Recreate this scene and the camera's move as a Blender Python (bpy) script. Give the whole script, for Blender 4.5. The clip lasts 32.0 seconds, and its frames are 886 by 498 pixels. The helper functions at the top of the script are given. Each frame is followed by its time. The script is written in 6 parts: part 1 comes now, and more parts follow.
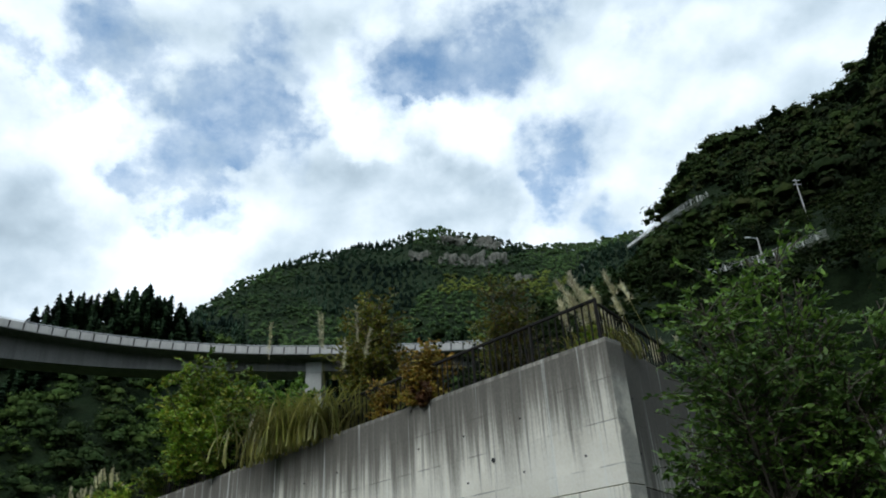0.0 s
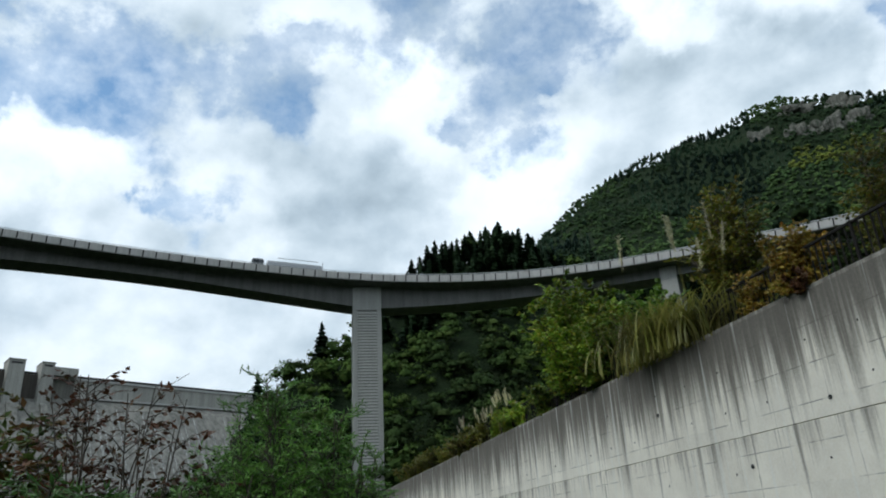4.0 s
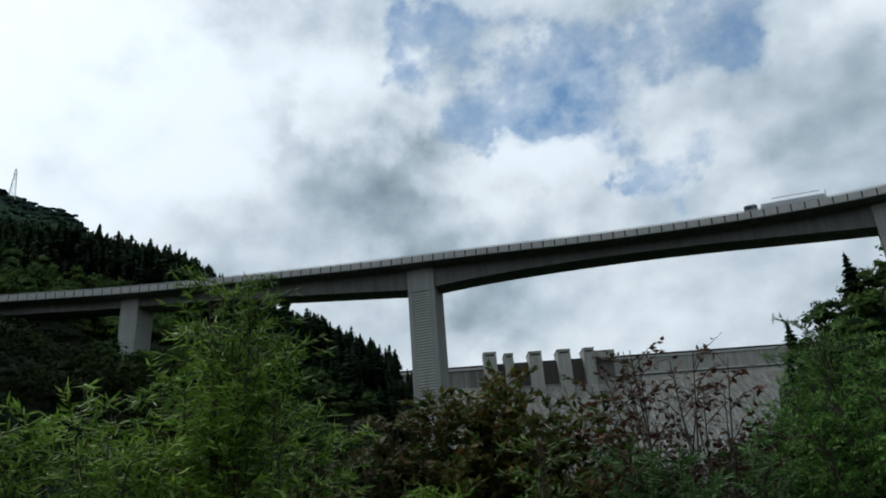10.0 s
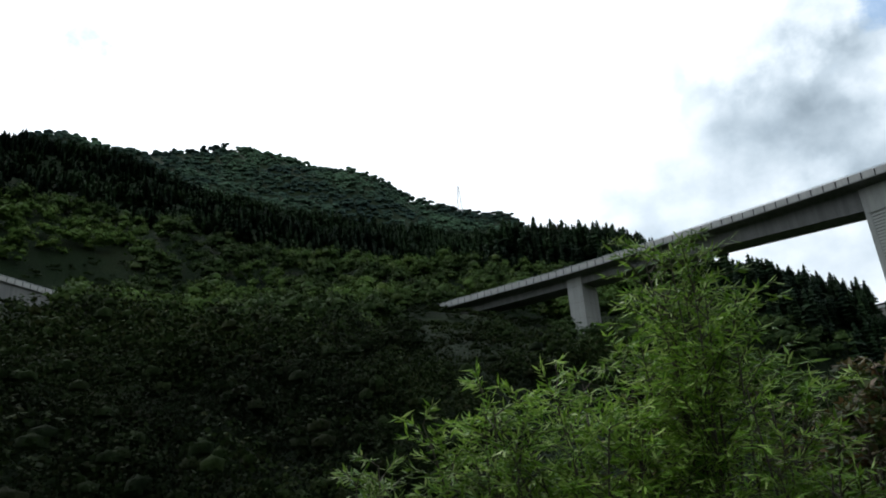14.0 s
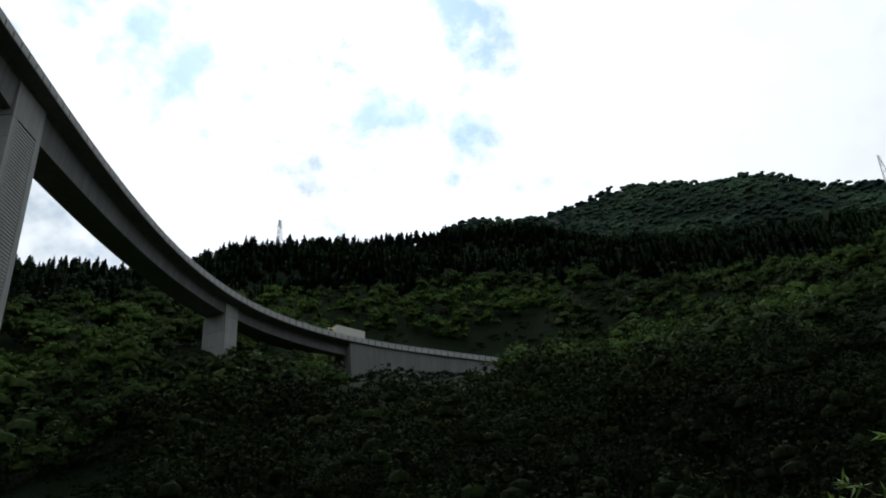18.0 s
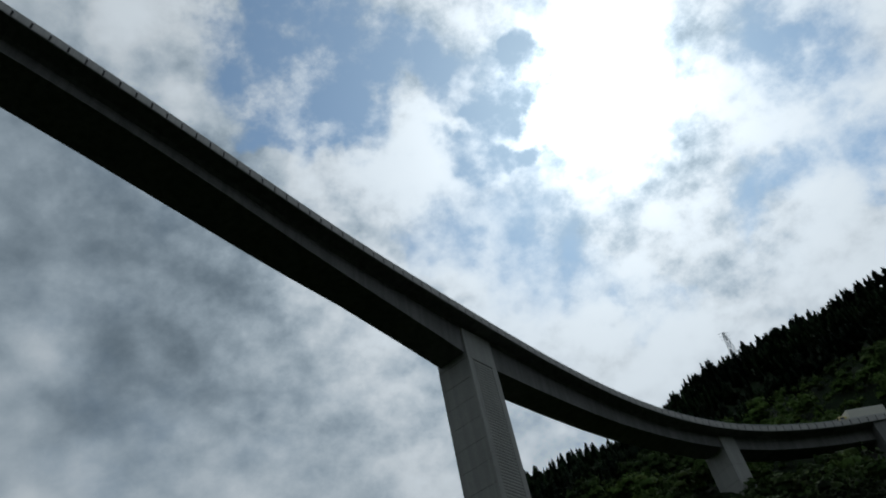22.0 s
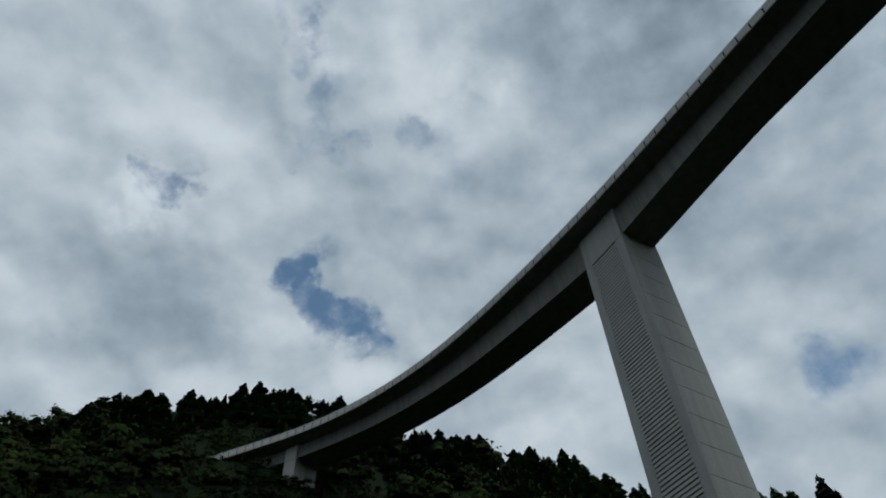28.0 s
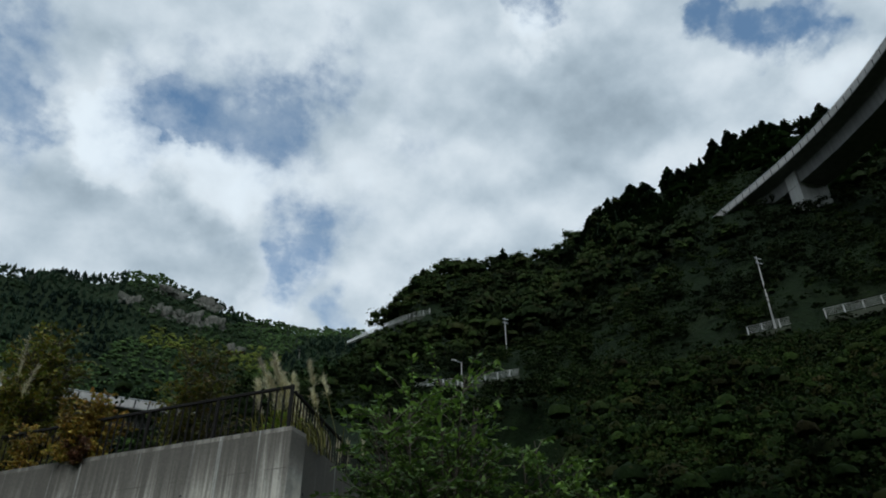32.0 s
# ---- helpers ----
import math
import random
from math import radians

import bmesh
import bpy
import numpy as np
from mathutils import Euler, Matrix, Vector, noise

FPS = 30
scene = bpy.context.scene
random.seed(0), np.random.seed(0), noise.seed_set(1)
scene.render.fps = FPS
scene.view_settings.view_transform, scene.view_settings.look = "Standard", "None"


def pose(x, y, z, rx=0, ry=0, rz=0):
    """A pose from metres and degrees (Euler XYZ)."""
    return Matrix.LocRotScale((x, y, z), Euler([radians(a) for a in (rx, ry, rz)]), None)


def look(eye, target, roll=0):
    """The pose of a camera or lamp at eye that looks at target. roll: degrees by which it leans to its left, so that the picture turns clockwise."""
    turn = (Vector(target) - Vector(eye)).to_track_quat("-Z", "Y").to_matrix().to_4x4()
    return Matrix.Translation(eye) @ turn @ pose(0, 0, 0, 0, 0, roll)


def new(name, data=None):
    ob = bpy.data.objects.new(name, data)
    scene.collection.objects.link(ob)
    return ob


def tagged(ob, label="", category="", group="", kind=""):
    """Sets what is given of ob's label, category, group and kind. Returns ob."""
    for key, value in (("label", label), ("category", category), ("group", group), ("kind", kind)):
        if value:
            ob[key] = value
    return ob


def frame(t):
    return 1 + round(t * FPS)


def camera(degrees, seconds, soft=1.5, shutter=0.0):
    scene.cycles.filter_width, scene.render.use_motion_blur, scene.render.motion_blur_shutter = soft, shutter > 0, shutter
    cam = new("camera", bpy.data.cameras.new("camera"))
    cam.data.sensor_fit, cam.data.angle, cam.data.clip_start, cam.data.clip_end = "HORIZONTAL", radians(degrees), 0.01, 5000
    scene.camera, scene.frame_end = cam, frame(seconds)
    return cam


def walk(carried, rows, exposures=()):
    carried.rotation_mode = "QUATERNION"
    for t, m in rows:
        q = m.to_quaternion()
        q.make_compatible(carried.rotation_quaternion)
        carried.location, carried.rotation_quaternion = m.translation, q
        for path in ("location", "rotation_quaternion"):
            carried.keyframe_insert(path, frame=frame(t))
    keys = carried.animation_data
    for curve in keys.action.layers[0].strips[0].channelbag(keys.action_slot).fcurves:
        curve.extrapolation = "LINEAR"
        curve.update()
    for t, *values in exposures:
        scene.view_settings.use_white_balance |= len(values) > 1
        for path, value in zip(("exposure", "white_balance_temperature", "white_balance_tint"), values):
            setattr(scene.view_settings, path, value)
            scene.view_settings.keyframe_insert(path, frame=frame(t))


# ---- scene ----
import itertools

# ---- camera: a person turning once round on the spot, the eye drifting a little ----
cam = camera(62.8, 32.0, soft=1.9)
TURN = [  # seconds, yaw, pitch, roll
    (0, -0.10, 27.70, 3.02), (0.5, 3.02, 27.02, 2.48), (1, 5.91, 26.14, 2.42), (1.5, 8.88, 25.50, 2.70), (2, 12.37, 24.74, 2.97),
    (2.5, 16.67, 24.29, 3.41), (3, 21.40, 23.74, 3.20), (3.5, 25.49, 22.91, 2.99), (5.5, 34.94, 21.60, 2.87), (6, 37.34, 21.55, 2.69),
    (6.5, 40.35, 21.37, 2.74), (7, 43.97, 21.08, 3.22), (7.5, 47.77, 21.05, 3.16), (8, 51.28, 21.15, 3.83), (8.5, 55.50, 21.65, 3.16),
    (9, 60.07, 21.92, 3.83), (9.5, 63.87, 22.16, 3.77), (10, 69.43, 22.20, 4.09), (10.5, 77.84, 21.94, 4.17), (11, 82.25, 22.13, 4.43),
    (11.5, 84.84, 22.35, 3.90), (12, 87.40, 21.94, 3.82), (12.5, 91.32, 21.98, 4.12), (13, 95.18, 21.94, 4.23), (13.5, 99.93, 21.59, 4.18),
    (14, 104.68, 21.77, 3.89), (14.5, 109.68, 22.90, 4.23), (16.5, 124.69, 25.09, 3.24), (17, 129.35, 25.87, 3.10), (17.5, 135.05, 27.11, 4.12),
    (18, 138.97, 27.08, 4.25), (18.5, 141.29, 27.99, 4.44), (19, 145.72, 29.08, 5.68), (19.5, 149.40, 30.06, 6.39), (20, 154.19, 31.84, 7.09),
    (20.5, 159.95, 33.44, 6.99), (21, 166.31, 36.50, 7.62), (21.5, 174.01, 39.45, 8.75), (22, 182.22, 43.70, 9.93), (22.5, 189.63, 47.01, 8.66),
    (23, 198.47, 49.96, 8.63), (23.5, 208.34, 52.94, 8.08), (24, 219.60, 55.61, 7.42), (24.5, 230.80, 57.01, 5.87), (26.5, 264.10, 56.43, 4.00),
    (27, 272.60, 54.89, 3.04), (27.5, 282.16, 52.51, 2.67), (28, 290.22, 50.26, 2.30), (28.5, 295.96, 49.23, 2.68), (29, 301.53, 48.32, 2.40),
    (29.5, 308.87, 46.02, 2.05), (30, 316.86, 44.49, 2.39), (30.5, 322.91, 42.34, 1.66), (31, 327.60, 40.05, 1.41), (31.5, 331.98, 36.62, 1.32),
    (32, 334.33, 33.58, 0.47),
]
EYE_H = 1.6
DRIFT_T, DRIFT_X, DRIFT_Y = (0, 3, 6, 14, 24, 32), (0.0, -0.04, -0.2, -0.2, 0.0, 0.2), (0.0, 0.0, 0.0, -0.02, -0.04, -0.05)
def eye_pose(t, yaw, pitch, roll):
    return pose(float(np.interp(t, DRIFT_T, DRIFT_X)), float(np.interp(t, DRIFT_T, DRIFT_Y)), EYE_H, 90 + pitch, roll, yaw)
EXPOSURES = [(0.0, 0.2), (3.0, 0.15), (6.0, -0.05), (8.0, -0.2), (9.0, -0.27), (10.0, -0.28), (11.0, -0.15), (13.0, 0.22), (14.5, 0.3), (17.0, -0.08), (18.0, -0.3), (19.0, -0.4), (20.0, -0.6), (21.0, -0.88), (22.0, -1.12), (23.0, -1.3), (24.0, -1.0), (24.5, -0.92), (26.5, -0.78), (28.0, -0.66), (30.0, -0.48), (32.0, -0.33)]
# the picture turns a little warmer while the bright sky fills it
WARMTH = lambda t: float(np.interp(t, (9, 13, 17, 19.5, 22.5), (0, 0.6, 1, 1, 0)))
EXPOSURES = [(t, stops, 6200.0 + 330.0 * WARMTH(t), 6.0 + 4.0 * WARMTH(t)) for t, stops in EXPOSURES]
walk(cam, [(t, eye_pose(t, y, p, r)) for t, y, p, r in TURN], EXPOSURES)

# ---- world and sun ----
SUN_AZ, SUN_EL = 151.0, 50.0           # azimuth counted from +y towards -x
SUN_DIR = Vector((-math.sin(radians(SUN_AZ)) * math.cos(radians(SUN_EL)), math.cos(radians(SUN_AZ)) * math.cos(radians(SUN_EL)), math.sin(radians(SUN_EL))))


GAPS_A = [  # openings in the cloud: azimuth, rise, half-width, depth
    (0.1044, 42.74, 6.2, 0.17), (3.928, 40.21, 5, 0.17), (11.94, 38.77, 2.5, 0.25), (14.7, 36.62, 5, 0.3), (14.71, 42.06, 4.4, 0.25), (18.75, 30.88, 2.5, 0.2), (18.99, 36.89, 5, 0.3), (19.41, 29.18, 3.8, 0.2),
    (20.19, 35.56, 5, 0.25), (22.12, 31.49, 4.4, 0.25), (22.67, 30.22, 3.1, 0.3), (24, 29.35, 3.8, 0.15), (25.07, 40.12, 5, 0.25), (25.66, 35.92, 1.9, 0.2), (28.32, 40.9, 5, 0.3), (34.23, 37.48, 5, 0.3),
    (37.32, 38.04, 3.1, 0.2), (41.39, 35.03, 5.6, 0.3), (42.68, 35.48, 5.6, 0.3), (48.48, 27.51, 3.8, 0.3), (49.09, 24.4, 3.1, 0.2),
]
GAPS_B = [
    (49.25, 37.31, 6.2, 0.25), (49.53, 24.44, 2.8, 0.3), (51.4, 33.11, 6.2, 0.3), (55.87, 34.79, 6.2, 0.2), (57.46, 33.67, 5.6, 0.3), (62.69, 36.27, 6.2, 0.25), (65.09, 30.5, 3.1, 0.3), (65.23, 34.49, 6.9, 0.3),
    (65.71, 30.16, 3.8, 0.35), (67.17, 32.21, 3.8, 0.35), (70.35, 36.59, 3.8, 0.35), (72.13, 35.62, 2.5, 0.3), (129.5, 43.92, 2.5, 0.05), (130.7, 44.04, 6.2, 0.3), (131.8, 35.67, 3.8, 0.1), (133.1, 36.36, 4.4, 0.3),
    (134.4, 42.97, 3.8, 0.25), (138.3, 35.9, 1.9, 0.07), (138.7, 36.58, 2.5, 0.2), (141.6, 36.32, 3.1, 0.2), (142.1, 36.13, 1.9, 0.07),
]
GAPS_C = [
    (149.3, 55.8, 1.6, 0.25), (153.7, 32.64, 1.6, 0.12), (153.9, 57.31, 1.6, 0.25), (154.2, 44.55, 1.9, 0.15), (156.4, 33.9, 2.5, 0.25), (157.6, 52.85, 3.1, 0.35), (159, 52.77, 3.1, 0.25), (159.6, 36.38, 3.8, 0.2),
    (160.2, 47.94, 1.9, 0.25), (160.4, 46.67, 3.1, 0.2), (162.4, 55.02, 2.5, 0.25), (163.6, 40.38, 5.6, 0.2), (163.6, 49.32, 3.8, 0.4), (165.4, 49.17, 3.8, 0.3), (167.5, 56.05, 3.1, 0.3), (168.3, 43.88, 5.6, 0.2),
    (171.5, 59.21, 3.8, 0.18), (174.3, 43.17, 3.8, 0.25), (177.5, 59.48, 5, 0.3), (178.6, 61.4, 5, 0.22), (181.7, 55.67, 4.4, 0.16),
]
GAPS_D = [
    (181.8, 55.99, 5, 0.35), (184.8, 68.64, 3.1, 0.3), (187.3, 54.08, 3.8, 0.3), (187.8, 57.03, 5, 0.4), (188, 52.94, 2.5, 0.14), (188.9, 60.79, 3.1, 0.35), (192.3, 53.22, 2.5, 0.3), (192.5, 63.2, 3.1, 0.35),
    (193.1, 59, 4.4, 0.4), (253.8, 35.49, 3.8, 0.2), (255.4, 36.36, 2.8, 0.12), (286.4, 56.76, 3.8, 0.15), (290.6, 59.61, 2.2, 0.15), (294.5, 42.44, 1.9, 0.3), (297.4, 43.73, 3.1, 0.45), (300.9, 57.96, 2.2, 0.3),
    (301.2, 43.82, 2.8, 0.55), (302.9, 48.03, 3.1, 0.25), (304, 62.26, 2.5, 0.3), (304.2, 58.77, 2.5, 0.35), (304.5, 46.53, 2.5, 0.4),
]
GAPS_E = [
    (308, 66.39, 1.9, 0.2), (310.1, 68.78, 2.5, 0.2), (312, 65.45, 2.8, 0.28), (321.6, 51.36, 2.9, 0.6), (323.3, 54.97, 1.9, 0.3), (324.7, 51.79, 1.6, 0.3), (337.2, 40.95, 3.8, 0.14), (340.4, 46.2, 5, 0.1),
    (340.7, 41.32, 3.1, 0.11), (342.2, 28.89, 2.5, 0.25), (343.8, 34.81, 3.8, 0.12), (344.6, 48.3, 3.8, 0.16), (346.6, 33.36, 4.4, 0.16), (347.9, 34.69, 3.1, 0.13), (348.7, 32, 2.5, 0.1), (348.7, 30.79, 4.4, 0.15),
    (349, 42.36, 5, 0.14), (349, 46.28, 5, 0.2), (351.7, 40.29, 5, 0.15), (354.9, 43.28, 6.2, 0.15), (360, 40.65, 3.1, 0.3),
]
GAPS = GAPS_A + GAPS_B + GAPS_C + GAPS_D + GAPS_E
BANKS_A = [  # lighter (+) and darker (-) parts of the cloud: azimuth, rise, half-width, change
    (4.586, 34.21, 6.9, -0.036), (4.601, 39.78, 5.6, 0.22), (5.574, 37.93, 3.1, 0.25), (7.108, 39.9, 3.1, 0.3), (19.11, 26.59, 3.8, 0.2), (19.12, 27.8, 6.2, 0.18), (22.29, 24.6, 5, 0.15), (27.91, 33.97, 6.2, 0.2),
    (27.97, 31.37, 7.5, -0.058), (30.81, 37.28, 3.1, 0.2), (31.15, 36.49, 4.4, 0.15), (31.59, 33.04, 7.5, 0.08), (32.77, 26.2, 8.1, -0.058), (36.15, 39.86, 6.2, 0.18), (36.32, 29.03, 9.4, -0.086), (38.74, 25.27, 9.4, -0.072),
    (45.62, 24.79, 5.6, 0.15), (53.3, 16.1, 10, 0.05), (53.82, 31.28, 4.4, 0.16), (58.25, 29.42, 8.1, 0.18), (59.75, 29.25, 5.6, 0.12), (63.15, 26.5, 6.2, 0.18),
]
BANKS_B = [
    (63.67, 17.38, 5.6, -0.086), (65.76, 16.31, 4.4, -0.12), (65.86, 23.83, 9.4, -0.086), (70.06, 24.88, 6.2, -0.094), (70.5, 33.24, 4.4, 0.2), (70.9, 36.78, 5, 0.08), (71.83, 28.68, 8.1, -0.12), (74.27, 26.42, 6.9, -0.058),
    (75.29, 33.48, 6.9, 0.14), (76.26, 32.76, 3.8, 0.15), (77.09, 26.71, 8.1, -0.094), (78.95, 33.9, 6.9, 0.12), (82.64, 31.61, 5, -0.1), (82.7, 31.98, 4.4, -0.086), (89.37, 31.02, 7.5, 0.25), (101.9, 31.73, 9.4, -0.086),
    (104.3, 34.5, 22, 0.3), (113.3, 36, 9.4, 0.15), (116.8, 35.79, 28, 0.3), (121.6, 42.89, 3.8, -0.16), (122.8, 40.64, 3.1, -0.11), (130.1, 30.11, 5, -0.072),
]
BANKS_C = [
    (139.2, 49.69, 3.8, -0.22), (139.6, 42.68, 3.8, -0.086), (145, 34.71, 3.1, 0.12), (145.9, 43.49, 3.8, -0.25), (146, 51.06, 5.6, 0.1), (146.7, 34.59, 3.1, -0.14), (148.8, 41.37, 3.8, -0.22), (150.9, 34.08, 3.8, -0.11),
    (151, 49.68, 8.1, 0.12), (153.4, 38.64, 25, 0.2), (157.1, 44.12, 3.8, 0.2), (158.6, 53.84, 7.5, 0.1), (163, 45.94, 11, 0.14), (166.8, 37.03, 4.4, 0.2), (168.8, 58.03, 3.1, 0.2), (172.3, 48.14, 11, 0.16),
    (176.6, 48.5, 5, 0.15), (180.5, 33.29, 7.5, 0.08), (182.8, 51.31, 6.2, 0.15), (188.1, 58.03, 6.9, 0.08), (195.4, 35.69, 9.4, -0.072), (198.3, 41.1, 12, -0.086),
]
BANKS_D = [
    (199.6, 69.62, 7.5, 0.05), (202.2, 32.75, 7.5, -0.11), (203.9, 39.64, 8.1, -0.086), (205.6, 58.12, 6.9, 0.3), (206.6, 43.34, 16, -0.14), (207.3, 56.43, 9.4, -0.16), (207.7, 62.11, 7.5, 0.14), (213.4, 48.35, 9.4, -0.14),
    (217, 40.4, 5, -0.086), (217.1, 38.78, 5.6, -0.11), (220.6, 48.44, 6.2, -0.058), (226.5, 43.02, 3.8, -0.086), (228, 66.36, 12, -0.14), (232.8, 34.29, 6.2, 0.1), (232.9, 46.25, 9.4, 0.06), (236.1, 60.68, 11, -0.086),
    (238, 44.18, 9.4, -0.086), (246.7, 65.93, 7.5, -0.072), (249.6, 45.67, 16, -0.094), (252.4, 64.74, 15, -0.12), (256.5, 63.32, 5.6, -0.058), (256.9, 52.28, 11, -0.043),
]
BANKS_E = [
    (264.4, 59.76, 14, -0.086), (280.1, 63.56, 2.5, 0.08), (280.4, 64.24, 3.8, 0.08), (285.8, 43.78, 12, -0.072), (295.8, 39.44, 4.4, 0.15), (304.4, 49.73, 12, -0.058), (310.5, 63.4, 3.8, 0.1), (316.5, 43.45, 6.2, -0.058),
    (318.2, 63.11, 7.5, 0.06), (319.1, 41.75, 7.5, -0.072), (320.3, 44.23, 8.8, -0.072), (321.9, 49.15, 2.2, 0.12), (322.1, 50.07, 3.8, 0.15), (338.8, 36.19, 7.5, 0.15), (349.5, 29.78, 4.4, 0.25), (351, 36.39, 5, 0.2),
    (353.5, 51.4, 7.5, 0.1), (353.6, 32.41, 5.6, -0.058), (355.8, 32.87, 5.6, -0.058), (356.7, 37.22, 5, 0.22), (357.3, 36.53, 5.6, 0.15), (359.9, 33.44, 9.4, -0.036),
]
BANKS = BANKS_A + BANKS_B + BANKS_C + BANKS_D + BANKS_E


def polar_dir(az, el):
    a, e = radians(az), radians(el)
    return (-math.sin(a) * math.cos(e), math.cos(a) * math.cos(e), math.sin(e))


class Nodes:
    """A short way to write node trees."""

    def __init__(self, tree):
        self.tree = tree
        tree.nodes.clear()

    def add(self, kind, props=None, **inputs):
        n = self.tree.nodes.new(kind)
        for k, v in (props or {}).items():
            setattr(n, k, v)
        for k, v in inputs.items():
            key = int(k[1:]) if k[0] == "i" and k[1:].isdigit() else k.replace("_", " ")
            if isinstance(v, bpy.types.NodeSocket):
                self.tree.links.new(v, n.inputs[key])
            else:
                n.inputs[key].default_value = v
        return n

    def math(self, op, a, b=0.0, clamp=False):
        return self.add("ShaderNodeMath", {"operation": op, "use_clamp": clamp}, i0=a, i1=b).outputs[0]

    def ramp(self, fac, stops, smooth=True):
        n = self.tree.nodes.new("ShaderNodeValToRGB")
        n.color_ramp.interpolation = "EASE" if smooth else "LINEAR"
        els = n.color_ramp.elements
        while len(els) < len(stops):
            els.new(0.5)
        for e, (p, c) in zip(els, stops):
            e.position = p
            e.color = (*c, 1) if len(c) == 3 else c
        self.tree.links.new(fac, n.inputs[0])
        return n.outputs[0]

    def mix(self, fac, a, b, blend="MIX"):
        n = self.tree.nodes.new("ShaderNodeMix")
        n.data_type, n.blend_type = "RGBA", blend
        for key, v in ((0, fac), (6, a), (7, b)):
            if isinstance(v, bpy.types.NodeSocket):
                self.tree.links.new(v, n.inputs[key])
            else:
                n.inputs[key].default_value = (*v, 1) if isinstance(v, tuple) and len(v) == 3 else v
        return n.outputs[2]

    def noise(self, vec, scale, detail=4.0, rough=0.55, distortion=0.0):
        return self.add("ShaderNodeTexNoise", None, Vector=vec, Scale=scale, Detail=detail, Roughness=rough, Distortion=distortion).outputs[0]


def make_world():
    world = bpy.data.worlds.new("valley_sky")
    scene.world = world
    world.use_nodes = True
    n = Nodes(world.node_tree)
    sky = n.add("ShaderNodeTexSky", {"sky_type": "NISHITA", "sun_disc": False, "sun_elevation": radians(SUN_EL), "sun_rotation": radians(-SUN_AZ), "altitude": 500.0, "dust_density": 0.6})
    blue = n.add("ShaderNodeVectorMath", {"operation": "MULTIPLY"}, i0=sky.outputs[0], i1=(0.127, 0.163, 0.173)).outputs[0]
    way = n.add("ShaderNodeTexCoord").outputs["Generated"]
    sep = n.add("ShaderNodeSeparateXYZ", None, i0=way)
    # broken cumulus: a soft, billowed sheet with the GAPS in it, its tone from the BANKS
    def lobe(az, el, width):
        dot = n.add("ShaderNodeVectorMath", {"operation": "DOT_PRODUCT"}, i0=bent, i1=polar_dir(az, el)).outputs[1]
        return n.add("ShaderNodeMapRange", {"interpolation_type": "SMOOTHSTEP"}, i0=dot, i1=math.cos(radians(width)), i2=1.0).outputs[0]

    def total(rows):
        out = None
        for az, el, width, k in rows:
            v = n.math("MULTIPLY", lobe(az, el, width), k)
            out = v if out is None else n.math("ADD", out, v)
        return out

    def drift(scale, detail, amount):
        c = n.add("ShaderNodeTexNoise", None, Vector=way, Scale=scale, Detail=detail, Roughness=0.55).outputs["Color"]
        c = n.add("ShaderNodeVectorMath", {"operation": "SUBTRACT"}, i0=c, i1=(0.5, 0.5, 0.5)).outputs[0]
        return n.add("ShaderNodeVectorMath", {"operation": "SCALE"}, i0=c, Scale=amount).outputs[0]

    bent = n.add("ShaderNodeVectorMath", {"operation": "ADD"}, i0=way, i1=drift(3.5, 2.0, 0.06)).outputs[0]
    bent = n.add("ShaderNodeVectorMath", {"operation": "ADD"}, i0=bent, i1=drift(9.0, 5.0, 0.20)).outputs[0]
    bent = n.add("ShaderNodeVectorMath", {"operation": "NORMALIZE"}, i0=bent).outputs[0]
    squash = n.add("ShaderNodeMapping", None, Vector=way, Scale=(1.0, 1.0, 1.25)).outputs[0]
    heap, puff, wisp = n.noise(squash, 3.6, 3.0, 0.5), n.noise(squash, 7.0, 9.0, 0.60), n.noise(squash, 21.0, 6.0, 0.6)
    holes = n.add("ShaderNodeMath", {"operation": "SMOOTH_MIN"}, i0=total(GAPS), i1=0.52, i2=0.25).outputs[0]
    frayed = n.math("ADD", n.math("MULTIPLY", n.math("MINIMUM", holes, 0.5), 2.9), 0.30)   # the edges of the openings are the most torn
    torn = n.math("ADD", n.math("MULTIPLY", n.math("SUBTRACT", heap, 0.5), 0.5), n.math("ADD", n.math("MULTIPLY", n.math("SUBTRACT", puff, 0.5), 1.8), n.math("MULTIPLY", n.math("SUBTRACT", wisp, 0.5), 0.6)))
    dens = n.math("SUBTRACT", n.math("ADD", n.math("MULTIPLY", torn, frayed), 0.90), n.math("MULTIPLY", holes, 1.25))
    near_sun = n.math("MAXIMUM", n.add("ShaderNodeVectorMath", {"operation": "DOT_PRODUCT"}, i0=way, i1=tuple(SUN_DIR)).outputs[1], 0.0)
    glow = n.math("MULTIPLY", n.math("POWER", near_sun, 5.0), 0.62)
    dens = n.math("SUBTRACT", dens, n.math("MULTIPLY", glow, 0.16))
    cover = n.add("ShaderNodeMapRange", {"interpolation_type": "SMOOTHSTEP"}, i0=dens, i1=0.02, i2=0.90).outputs[0]
    veil = n.math("MULTIPLY", lobe(32, 36, 58), n.math("MULTIPLY", n.math("SUBTRACT", n.math("ADD", n.math("MULTIPLY", puff, 0.7), n.math("MULTIPLY", wisp, 0.3)), 0.36, True), 3.0))       # thin high cloud behind the heaps
    cover = n.math("MAXIMUM", cover, veil)
    inner = n.math("MULTIPLY", n.math("POWER", near_sun, 36.0), 0.8)
    core = n.math("MULTIPLY", n.math("POWER", near_sun, 260.0), 5.0)
    lit = n.math("ADD", n.math("ADD", n.math("ADD", glow, inner), core), 1.0)
